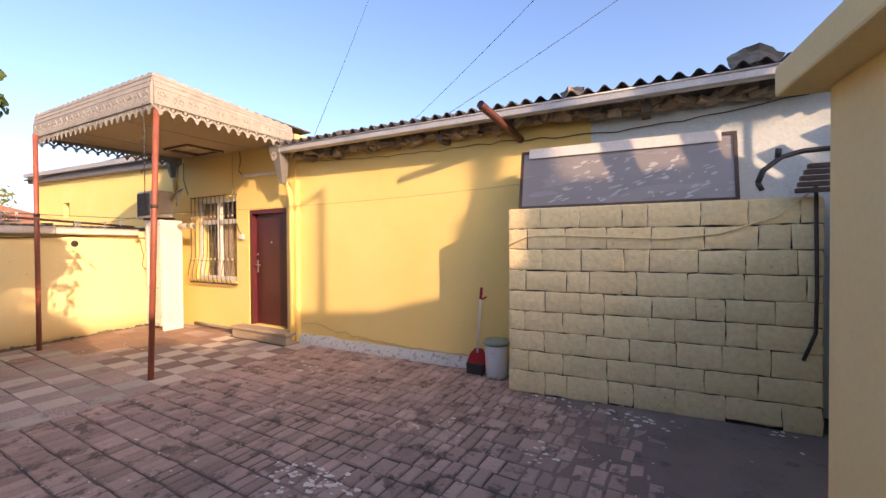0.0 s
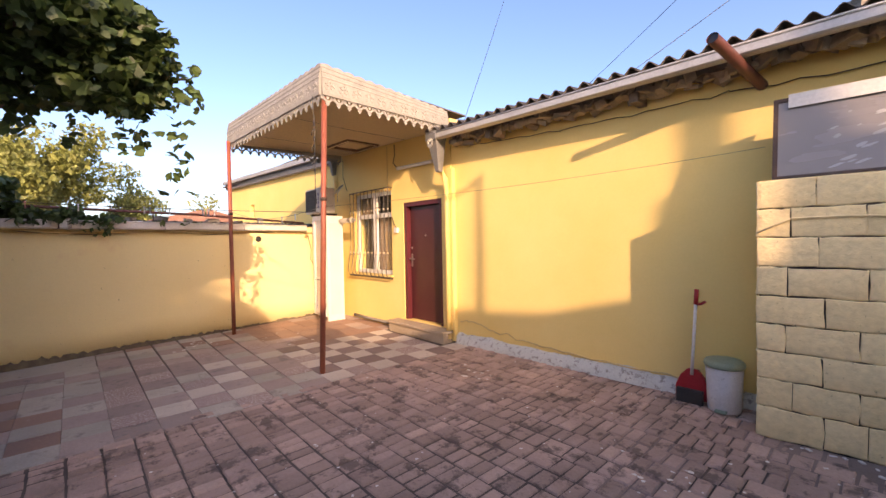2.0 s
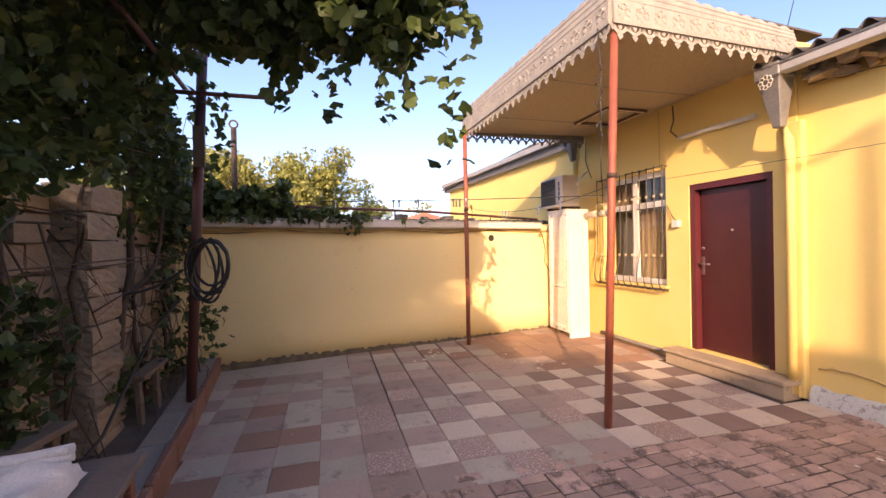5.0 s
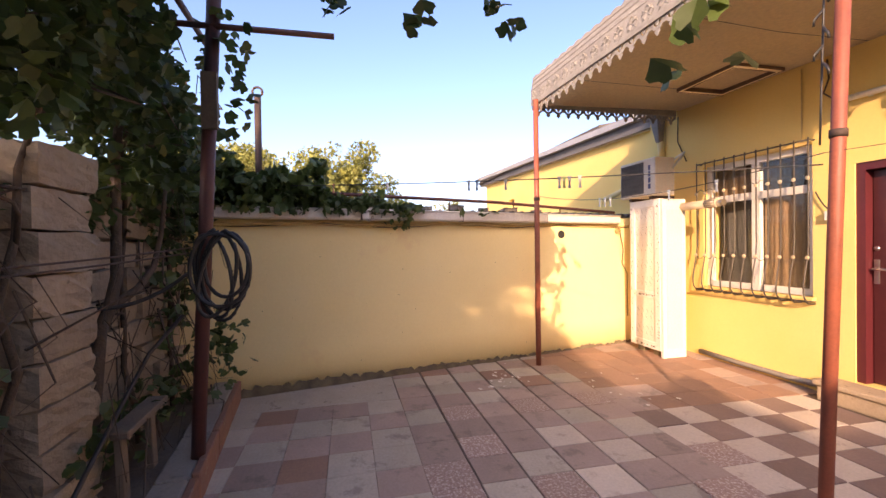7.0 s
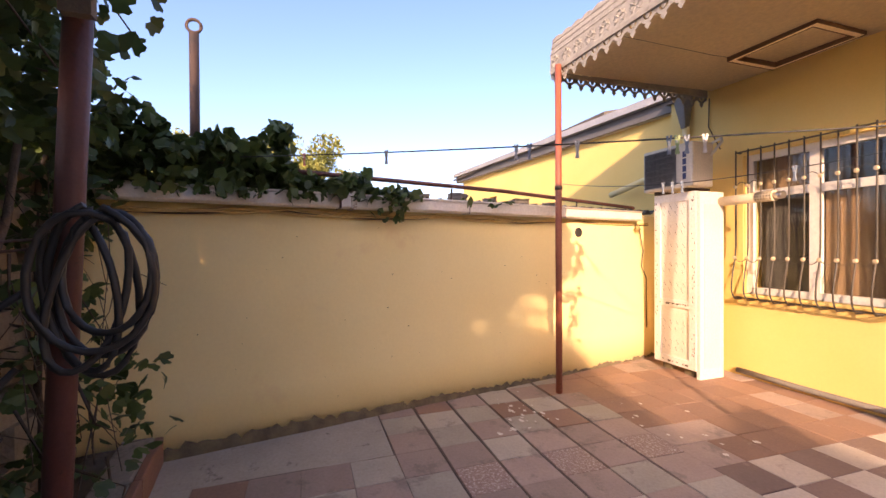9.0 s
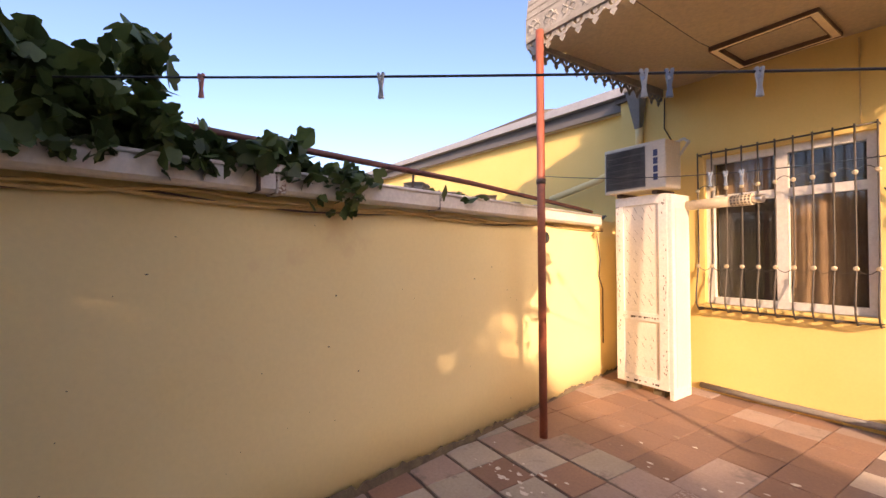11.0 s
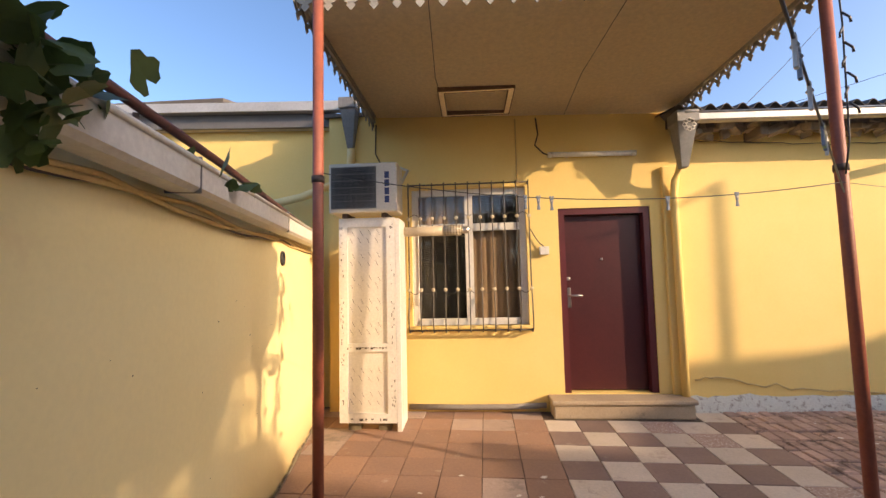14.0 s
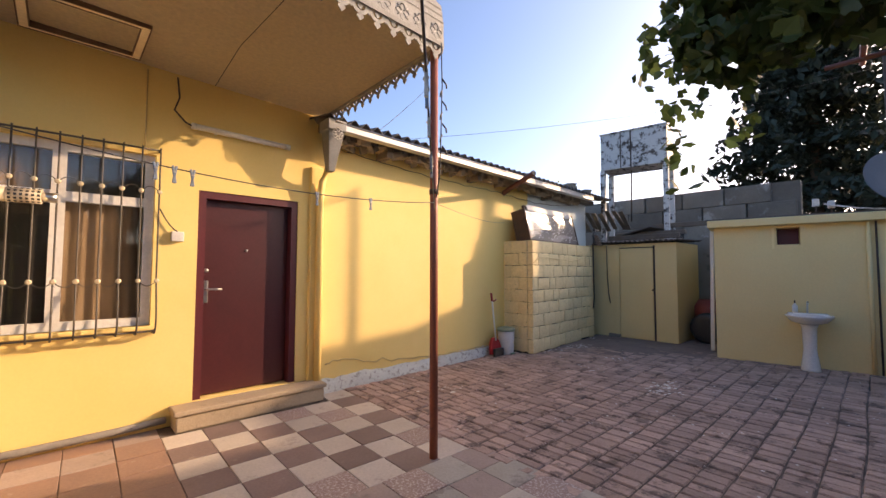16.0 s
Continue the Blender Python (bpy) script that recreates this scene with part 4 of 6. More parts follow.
WHITE_PEG, GREY_PEG = "white plastic clothes peg on the dark line", "blue-grey plastic clothes peg on the dark line"
for s_, m_, lb in ((0.237, 2, "red and white plastic clothes peg on the dark line"), (0.376, 0, WHITE_PEG), (0.548, 0, WHITE_PEG), (0.563, 1, GREY_PEG), (0.614, 0, WHITE_PEG), (0.70, 1, GREY_PEG), (0.707, 3, "green plastic clothes peg among the grey ones"), (0.715, 1, GREY_PEG), (0.73, 0, WHITE_PEG)):
    peg(A_.lerp(B_, s_) - Vector((0, 0, 0.03 * 4 * s_ * (1 - s_))), PEGM[m_], 0.8, lb)
C_, D_ = Vector((-8.28, 2.90, 2.10)), Vector((-5.24, 3.04, 1.96))
for s_, m_ in ((0.40, 1), (0.425, 1), (0.45, 1), (0.67, 1), (0.80, 1)):
    peg(C_.lerp(D_, s_) - Vector((0, 0, 0.13 * 4 * s_ * (1 - s_))), PEGM[m_], 0.1, "blue-grey plastic clothes peg on the thin line")
hooks = obj("hook_cord", tube(B(), [(-5.22, 2.99, 3.24), (-5.20, 3.0, 2.9), (-5.22, 3.0, 2.2), (-5.24, 3.02, 2.0)], 0.005, 6), BLACK, "dark cord with hooks hanging along the canopy post", "cord")
for k in range(7):
    z = 2.95 - 0.09 * k
    part("hook", tube(B(), [(-5.205, 2.995, z), (-5.205 + 0.03 * (-1) ** k, 2.98, z - 0.04), (-5.205 + 0.035 * (-1) ** k, 2.98, z - 0.07)], 0.007, 5), BLACK, hooks)

# ---- planter and stone wall to the south ----
def kerb_y(x):
    return -0.145 + 0.11 * (x + 5.27)


planter = empty("planter", "narrow planter bed edged with red-brown kerb slabs along the stone wall", "planter", (-6, -0.5, 0))
x = -8.05
while x < -1.2:
    w = 0.60
    m = Matrix.Translation((x, kerb_y(x), 0)) @ Matrix.Rotation(math.atan(0.11), 4, "Z") @ Matrix.Rotation(rng.uniform(-0.03, 0.03), 4, "X")
    part("kerb_slab", bevel(box(B(), 0.008, w - 0.008, -0.05, 0, -0.02, 0.19 + rng.uniform(-0.015, 0.015), m), 0.008, 1), KERB, planter)
    part("coping", bevel(box(B(), 0.004, w - 0.004, -0.24, -0.052, -0.02, 0.185 + rng.uniform(-0.012, 0.008), m), 0.012, 1), CONCRETE, planter)
    x += w
bm = B()
n, prev = 60, None
for i in range(n + 1):
    x = -8.2 + 7.2 * i / n
    row = [bm.verts.new((x, y, 0.13 + 0.05 * noise.noise((x * 2, y * 3, 0)) + 0.02 * noise.noise((x * 9, y * 9, 2)))) for y in (kerb_y(x) - 0.23, kerb_y(x) - 0.45, -0.85, -1.25)]
    if prev:
        for k in range(3):
            bm.faces.new((prev[k], row[k], row[k + 1], prev[k + 1])).smooth = True
    prev = row
part("soil", bm, SOIL, planter)

wall_south = tagged(empty("wall_south", "rough tan limestone block wall behind the vines", "wall", (-5, -1.3, 0)), kind="structure")
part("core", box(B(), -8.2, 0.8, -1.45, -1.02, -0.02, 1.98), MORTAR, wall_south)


def stone_mesh(w, d, h, seed, cuts=2):
    bm_ = B()
    bmesh.ops.create_cube(bm_, size=1.0)
    bmesh.ops.subdivide_edges(bm_, edges=bm_.edges[:], cuts=cuts, use_grid_fill=True)
    for v in bm_.verts:
        q = v.co.copy()
        edge_wear = 1.0 - 0.22 * max(0.0, q.length - 0.62)
        v.co = Vector((q.x * w, q.y * d, q.z * h)) * (edge_wear + 0.07 * noise.noise(q * 2.1 + Vector((seed * 7.1, 0, 0))) + 0.09 * noise.noise(q * 6.3 + Vector((0, seed * 3.1, 0))) + 0.05 * noise.noise(q * 14.0 + Vector((seed * 1.7, 0, 0))))
    me = bpy.data.meshes.new("stone")
    bm_.to_mesh(me)
    bm_.free()
    for p in me.polygons:
        p.use_smooth = False
    return me


def piece(name, me, mat, parent, m):
    if not me.materials:
        me.materials.append(mat)
    ob = new(name, me)
    ob.parent = parent
    ob.matrix_parent_inverse = parent.matrix_world.inverted()
    ob.matrix_basis = m
    return ob


STONES = [stone_mesh(w, 0.16, 0.185, k) for k, w in enumerate((0.39, 0.35, 0.40, 0.30, 0.38, 0.37, 0.40))]
PILLAR_STONES = [stone_mesh(w, 0.30, 0.195, k + 20, 5) for k, w in enumerate((0.43, 0.47, 0.40, 0.45))]
for r in range(10):
    x = -8.1 + (0.2 if r % 2 else 0)
    while x < 0.6:
        k = rng.randrange(7)
        piece("stone", STONES[k], STONE, wall_south, Matrix.Translation((x + 0.19, -1.0 + rng.uniform(-0.02, 0.03), 0.10 + 0.197 * r + 0.02 * noise.noise((x * 0.9, r, 4)))) @ Matrix.Rotation(rng.uniform(-0.05, 0.05), 4, "Y") @ Matrix.Rotation(rng.uniform(-0.06, 0.06), 4, "Z"))
        x += 0.40
for px in (-5.95, -3.3):
    for r in range(10):
        piece("pillar_stone", PILLAR_STONES[(r * 3 + (px > -4)) % 4], STONE, wall_south, Matrix.Translation((px - 0.02 * (r % 2), -0.86 + rng.uniform(-0.015, 0.015), 0.10 + 0.2 * r)) @ Matrix.Rotation(rng.uniform(-0.06, 0.06) + (math.pi if r % 3 == 1 else 0), 4, "Z"))
for x0, w, tilt in ((-6.6, 0.5, 0.05), (-5.2, 0.7, -0.08)):
    obj("wooden_board", bevel(box(B(), 0, w, -0.06, 0.06, 0, 0.04, Matrix.Translation((x0, -0.60, 0.52)) @ Matrix.Rotation(tilt, 4, "Y")), 0.006, 1), WOOD, "weathered board nailed across stakes in the planter", "board", "boards in the planter")
    for dx in (0.08, w - 0.08):
        obj("wooden_stake", bevel(box(B(), -0.03, 0.03, -0.02, 0.02, 0.08, 0.54, Matrix.Translation((x0 + dx, -0.60, 0)) @ Matrix.Rotation(0.04, 4, "X")), 0.004, 1), WOOD, "split wooden stake standing in the planter soil", "stake", "stakes in the planter")

# ---- vine, its post and frame ----
vpost = obj("vine_post", tube(B(), [(-6.5, -0.34, 0.17), (-6.48, -0.27, 1.5), (-6.45, -0.17, 3.3)], 0.042, 14), MAROON, "dark maroon pipe post carrying the vine frame", "post")
part("block", box(B(), -6.43, -6.39, -0.25, -0.16, 2.25, 2.60), WOOD, vpost, "wooden block strapped to the post")
frame_ob = empty("pergola", "rusty pipe pergola over the yard carrying the grapevine", "pergola", (-5.4, 0, 2.75))
for a, b in (((-6.9, -0.34, 2.95), (-2.6, -0.2, 2.95)), ((-6.45, -1.0, 2.9), (-6.42, 0.55, 2.9)), ((-4.6, -1.0, 2.98), (-4.55, 1.45, 2.98)), ((-3.2, -1.0, 2.98), (-3.15, 0.9, 2.98)), ((-5.4, 0.6, 3.0), (-3.0, 0.7, 3.0))):
    part("pipe", tube(B(), [a, b], 0.02, 8), MAROON, frame_ob)
part("post", tube(B(), [(-2.6, -0.62, 0.12), (-2.6, -0.25, 2.95)], 0.03, 8), MAROON, frame_ob)

for dz in (0.0, -0.03):
    cable("support_wire", slack((-4.2, -0.80, 1.42 + dz), (-6.475, -0.30, 1.52 + dz), 0.02, 10), 0.005, OLDIRON, "rusty wire strung from the vine post along the stone wall")

# coiled hose on the post
pts = []
for loop, (cy, cz, ry, rz, tilt_) in enumerate(((-0.17, 1.33, 0.13, 0.29, 0.10), (-0.13, 1.36, 0.15, 0.25, -0.25), (-0.20, 1.34, 0.11, 0.28, 0.30), (-0.12, 1.40, 0.13, 0.20, 0.05), (-0.17, 1.31, 0.10, 0.25, -0.45), (-0.15, 1.37, 0.17, 0.23, 0.15))):
    for k in range(24):
        a = 2 * math.pi * k / 24 + math.pi / 2
        u, v = ry * math.cos(a), rz * math.sin(a)
        top = 1.60 - cz - rz * 0.9
        pts.append(Vector((-6.415 + 0.012 * loop + 0.02 * math.sin(a * 1.0 + loop), cy + u * math.cos(tilt_) - v * math.sin(tilt_) * 0.6, cz + v * math.cos(tilt_) + u * math.sin(tilt_) + top * max(0, math.sin(a)))))
for _ in range(2):
    pts = [pts[0]] + [(pts[i - 1] + pts[i] * 2 + pts[i + 1]) / 4 for i in range(1, len(pts) - 1)] + [pts[-1]]
hose = obj("garden_hose", tube(B(), pts, 0.012, 7), BLACK, "black garden hose coiled on the vine post", "hose")
part("trailing_end", tube(B(), [(-6.42, -0.38, 1.1), (-6.3, -0.52, 0.9), (-6.0, -0.58, 0.6), (-5.6, -0.6, 0.3), (-5.2, -0.62, 0.19)], 0.012, 7), BLACK, hose)
part("loop_to_wall", tube(B(), slack((-6.44, -0.36, 1.35), (-6.2, -0.98, 1.25), 0.12, 10), 0.012, 7), BLACK, hose)

LOBES = (0.14, 0.46, 0.52, 0.44, 0.53, 0.55, 0.46, 0.53, 0.60, 0.53, 0.46, 0.55, 0.53, 0.44, 0.52, 0.46)


def leaf(bm_, p, size, rr, droop=0.7):
    """One five-lobed vine leaf, folded along its midrib."""
    q = Euler((rr.gauss(0, 0.6) + droop, rr.gauss(0, 0.5), rr.uniform(0, 6.28))).to_matrix()
    c = bm_.verts.new(p)
    curl = rr.uniform(0.1, 0.4)
    ring = []
    for k, lobe in enumerate(LOBES):
        a = 2 * math.pi * k / 16 - math.pi / 2
        r = size * lobe * rr.uniform(0.9, 1.1)
        ring.append(bm_.verts.new(Vector(p) + q @ Vector((r * math.cos(a), r * math.sin(a), -curl * abs(r * math.cos(a)) - 0.5 * curl * r * r / size))))
    for k in range(16):
        bm_.faces.new((c, ring[k], ring[(k + 1) % 16]))


def leaf_small(bm_, p, size, rr):
    q = Euler((rr.uniform(-1.2, 1.2), rr.uniform(-1.2, 1.2), rr.uniform(0, 6.28))).to_matrix()
    v = [bm_.verts.new(Vector(p) + q @ Vector(s)) for s in ((-size, 0, 0), (0, -size * 0.5, 0.1 * size), (size, 0, 0), (0, size * 0.5, 0.1 * size))]
    bm_.faces.new(v)


vine = empty("grapevine", "old grapevine hanging dense dark leaves over frame and stone wall", "vine", (-5, -0.7, 0.1))
bm = B()
rv = random.Random(21)
stems = []
for x0 in (-7.6, -6.9, -5.6, -5.0, -4.2, -3.4):
    p = Vector((x0, -0.86 + rv.uniform(-0.05, 0.03), 0.12))
    pts = [p.copy()]
    for k in range(10):
        p = p + Vector((rv.uniform(-0.09, 0.09), rv.uniform(-0.04, 0.05), 0.29))
        pts.append(p.copy())
    bm = tube(B(), pts, 0.021, 7, taper=0.010)
    stems.append(pts)
    for k in range(3, 10, 2):
        e = pts[k]
        br = [e + Vector((0.14 * j * rv.choice((-1, 1)) * 0.6, 0.10 * j * rv.uniform(-0.3, 1.0), 0.05 * j + rv.uniform(-0.05, 0.05))) for j in range(6)]
        tube(bm, br, 0.011, 5, taper=0.004)
    part("stem", bm, BARK, vine, "twisting brown stem")
trunk = tube(B(), [(-6.28, -0.84, 0.10), (-6.33, -0.82, 0.6), (-6.37, -0.80, 1.03), (-6.46, -0.79, 1.16), (-6.54, -0.79, 1.34), (-6.57, -0.80, 1.65), (-6.62, -0.82, 2.1), (-6.7, -0.80, 2.6)], 0.042, 9, taper=0.024)
tube(trunk, [(-6.45, -0.79, 1.15), (-6.58, -0.77, 1.20), (-6.72, -0.75, 1.25), (-6.92, -0.74, 1.38), (-7.05, -0.74, 1.62), (-7.1, -0.72, 2.0)], 0.030, 8, taper=0.014)
part("stem", trunk, BARK, vine, "thick forked old stem")
bm = B()
for k in range(150):
    a = Vector((rv.uniform(-7.8, -2.8), rv.uniform(-0.90, -0.5), rv.uniform(0.3, 1.9)))
    tube(bm, [a, a + Vector((rv.uniform(-0.3, 0.3), rv.uniform(-0.05, 0.15), rv.uniform(-0.5, -0.15))), a + Vector((rv.uniform(-0.5, 0.5), rv.uniform(-0.05, 0.2), rv.uniform(-0.8, -0.3)))], rv.choice((0.003, 0.005, 0.008)), 4, taper=0.002)
tagged(part("dry_brush", bm, BARK, vine, "tangle of dry hanging twigs"), kind="stuff")


def clump(bm_, c, r, n, size, rr, drop=0.0):
    for _ in range(n):
        while True:
            u = Vector((rr.uniform(-1, 1), rr.uniform(-1, 1), rr.uniform(-1, 1)))
            if 0.15 < u.length < 1:
                break
        leaf(bm_, Vector(c) + Vector((u.x * r[0], u.y * r[1], u.z * r[2])), size * rr.uniform(0.7, 1.25), rr)


def strand(bm_, a, b, n, size, rr):
    a, b = Vector(a), Vector(b)
    for k in range(n):
        leaf(bm_, a.lerp(b, k / n) + Vector((rr.gauss(0, 0.045), rr.gauss(0, 0.045), rr.gauss(0, 0.03))), size * rr.uniform(0.6, 1.1), rr)


bm = B()
# along the stone wall
for c, r, n in (((-7.6, -0.85, 2.1), (0.6, 0.3, 0.75), 420), ((-6.9, -0.85, 2.5), (0.7, 0.35, 0.7), 560), ((-6.0, -0.75, 2.75), (0.8, 0.42, 0.62), 760), ((-5.2, -0.7, 2.6), (0.8, 0.4, 0.75), 760), ((-4.4, -0.75, 2.3), (0.8, 0.35, 0.9), 760), ((-3.5, -0.75, 2.2), (0.8, 0.35, 1.0), 700), ((-4.9, -0.78, 0.95), (0.7, 0.22, 0.5), 220), ((-3.8, -0.7, 0.9), (0.7, 0.25, 0.6), 260), ((-7.35, -0.75, 1.1), (0.4, 0.2, 0.5), 60), ((-6.3, -0.82, 1.75), (0.6, 0.12, 0.2), 40), ((-6.6, -0.7, 0.45), (0.8, 0.16, 0.25), 60)):
    clump(bm, c, r, int(n * 1.75), 0.086, rv)
# over the yard
for c, r, n in (((-5.0, 0.0, 3.2), (0.75, 0.8, 0.36), 900), ((-4.55, 0.75, 3.1), (0.5, 0.6, 0.36), 720), ((-4.0, -0.1, 3.2), (0.8, 0.8, 0.34), 800), ((-4.6, 1.25, 3.05), (0.32, 0.3, 0.34), 300), ((-3.2, -0.4, 3.1), (0.6, 0.6, 0.35), 460), ((-5.9, -0.35, 3.2), (0.5, 0.4, 0.3), 320), ((-4.75, 0.55, 2.75), (0.3, 0.45, 0.25), 260), ((-4.6, 1.1, 2.8), (0.28, 0.42, 0.3), 330), ((-5.3, 0.2, 3.15), (0.5, 0.5, 0.35), 420)):
    clump(bm, c, r, int(n * 1.75), 0.086, rv)
for a, b, n in (((-4.55, 1.5, 2.95), (-4.5, 1.55, 1.95), 34), ((-4.6, 1.6, 3.0), (-4.55, 1.68, 2.65), 16), ((-4.7, 1.3, 2.85), (-4.72, 1.33, 2.35), 20), ((-4.35, 1.2, 2.9), (-4.38, 1.2, 2.2), 22), ((-6.45, -0.1, 3.0), (-6.5, 0.0, 2.3), 22), ((-6.7, -0.3, 3.0), (-6.75, -0.25, 2.1), 30), ((-7.1, -0.5, 2.6), (-7.0, -0.42, 1.9), 24), ((-4.9, 0.6, 2.75), (-4.9, 0.62, 2.35), 14), ((-5.3, 0.56, 2.95), (-5.3, 0.58, 2.36), 18), ((-5.2, 0.92, 2.9), (-5.2, 0.93, 2.37), 14), ((-5.15, 1.25, 2.9), (-5.2, 1.27, 2.36), 18)):
    strand(bm, a, b, int(n * 1.3), 0.088, rv)
tagged(part("leaves", bm, LEAF, vine, "dark lobed leaves", fix=False), kind="stuff")
bm = B()
for s0, s1, n, h in ((0.0, 0.8, 900, 0.66), (0.7, 1.5, 900, 0.60), (1.4, 2.1, 420, 0.26), (2.0, 2.6, 150, 0.14), (2.8, 3.7, 40, 0.05)):
    for _ in range(n):
        s_ = rv.uniform(s0, s1)
        swell = 0.75 + 0.5 * noise.noise((s_ * 3.1, 2.0, 0))
        leaf(bm, WM @ Vector((s_, rv.gauss(0.02, 0.10), 1.87 + h * swell * rv.random() ** 1.2)), 0.098 * rv.uniform(0.6, 1.2), rv)
# trails hanging over the gutter
for s0, low, n in ((0.25, 1.66, 30), (1.15, 1.84, 12), (1.62, 1.82, 16), (2.32, 1.70, 46)):
    for _ in range(n):
        leaf(bm, WM @ Vector((s0 + rv.gauss(0, 0.08), rv.uniform(0.13, 0.24), rv.uniform(low, 1.95))), 0.075 * rv.uniform(0.6, 1.2), rv)
for k in range(70):
    leaf(bm, Vector((-7.35 + rv.gauss(0, 0.18), -0.42 + rv.gauss(0, 0.09), 0.65 + rv.gauss(0, 0.16))), 0.075, rv)
tagged(part("wall_top_leaves", bm, LEAF, vine, "trailing leaves along the wall top", fix=False), kind="stuff")

# ---- table with towel ----
table = empty("table", "low worn wooden table with chipped brown paint beside the planter", "table", (-3.8, -0.1, 0))
TBL = material("grey_worn_tabletop", (0.16, 0.125, 0.105), (0.12, 0.095, 0.08), 0.7, 4, 60, 0.2)
TPAINT = material("chipped_brown_paint", (0.20, 0.07, 0.04), (0.16, 0.055, 0.03), 0.6, 5, 60, 0.2, c3=(0.52, 0.45, 0.36), cover=0.2, stain=18)
tm = Matrix.Translation((-3.95, -0.03, 0)) @ Matrix.Rotation(0.12, 4, "Z")
tx0, tx1, ty0, ty1 = -0.19, 0.85, -0.62, 0.24
part("tabletop", bevel(box(B(), tx0, tx1, ty0, ty1, 0.735, 0.765, tm), 0.006, 1), TBL, table)
for a, b in ((tx0 + 0.03, ty1 - 0.09), (tx1 - 0.09, ty1 - 0.09), (tx0 + 0.03, ty0 + 0.03), (tx1 - 0.09, ty0 + 0.03)):
    part("leg", bevel(box(B(), a, a + 0.06, b, b + 0.06, 0.0, 0.735, tm), 0.006, 1), TPAINT, table)
part("apron", box(box(B(), tx0 + 0.09, tx1 - 0.09, ty1 - 0.07, ty1 - 0.05, 0.62, 0.735, tm), tx0 + 0.05, tx0 + 0.07, ty0 + 0.09, ty1 - 0.09, 0.62, 0.735, tm), TPAINT, table)
bm = B()
n = 22
grid = []
for i in range(n + 1):
    row = []
    for j in range(n + 1):
        u, v = i / n * 2 - 1, j / n * 2 - 1
        rim = max(abs(u), abs(v))
        h = 0.10 * (1 - rim ** 6) + 0.018 * noise.noise((u * 3, v * 3, 1)) + 0.012 * math.sin(9 * v + 3 * u) * (1 - rim ** 4)
        row.append(bm.verts.new(tm @ Vector((0.16 + 0.24 * u + 0.02 * noise.noise((v * 3, 0, 0)), -0.10 + 0.20 * v + 0.02 * noise.noise((u * 3, 5, 0)), 0.767 + max(h, 0.0)))))
    grid.append(row)
for i in range(n):
    for j in range(n):
        bm.faces.new((grid[i][j], grid[i + 1][j], grid[i + 1][j + 1], grid[i][j + 1])).smooth = True
towel = obj("towel", bm, material("white_terry_cloth", (0.74, 0.72, 0.70), (0.66, 0.64, 0.62), 0.95, 5, 120, 0.5), "white towel bundled on the worn table", "towel")
for k in range(3):
    part("fold", tube(B(), [tm @ Vector((-0.10 + 0.03 * math.sin(k + j * 0.5), -0.27 + 0.045 * j, 0.785 + 0.026 * k + 0.006 * math.sin(j))) for j in range(8)], 0.019, 8), towel.data.materials[0], towel)

# ---- block lean-to ----
leanto = empty("block_lean_to", "low lean-to of yellow painted limestone blocks against the house", "outbuilding", (0, 5, 0))
part("core", box(B(), BX0 + 0.02, BX1, BY + 0.006, HY + 0.30, -0.02, 1.90), JOINT, leanto, "painted mortar between the blocks")


def block_mesh(w, h, d, seed):
    """A worn block: front face roughened, edges broken."""
    bm_ = B()
    us = (-0.5, -0.475, -0.28, 0.0, 0.27, 0.475, 0.5)
    vs = (-0.5, -0.45, 0.0, 0.45, 0.5)
    nx, nz = len(us) - 1, len(vs) - 1
    front = [[None] * (nz + 1) for _ in range(nx + 1)]
    for i, u in enumerate(us):
        for k, v in enumerate(vs):
            rim = i in (0, nx) or k in (0, nz)
            dx = 0.013 * noise.noise((k * 1.3, seed * 3.7, i)) if i in (0, nx) else 0
            dz = 0.016 * noise.noise((i * 0.9, seed * 5.1, k)) if k in (0, nz) else 0
            front[i][k] = bm_.verts.new((u * w + dx, -d / 2 + (0.003 if rim else 0) + 0.004 * noise.noise((u * 9 + seed, v * 9, 0)), v * h + dz))
    for i in range(nx):
        for k in range(nz):
            bm_.faces.new((front[i][k], front[i + 1][k], front[i + 1][k + 1], front[i][k + 1])).smooth = True
    edge = [front[i][0] for i in range(nx + 1)] + [front[nx][k] for k in range(1, nz + 1)] + [front[i][nz] for i in range(nx - 1, -1, -1)] + [front[0][k] for k in range(nz - 1, 0, -1)]
    back = [bm_.verts.new((v.co.x, d / 2, v.co.z)) for v in edge]
    m_ = len(edge)
    for i in range(m_):
        bm_.faces.new((edge[i], back[i], back[(i + 1) % m_], edge[(i + 1) % m_]))
    bmesh.ops.recalc_face_normals(bm_, faces=bm_.faces[:])
    me = bpy.data.meshes.new("block")
    bm_.to_mesh(me)
    bm_.free()
    return me


COURSES = 9
CH = 1.93 / COURSES
FULL = [block_mesh(0.385, CH - 0.006, 0.10, k) for k in range(5)]
HALF = [block_mesh(0.19, CH - 0.006, 0.10, k + 9) for k in range(2)]
def course_z(x, r):
    return 0.02 + CH * r + 0.016 * noise.noise((x * 0.8, r * 2.7, 3))


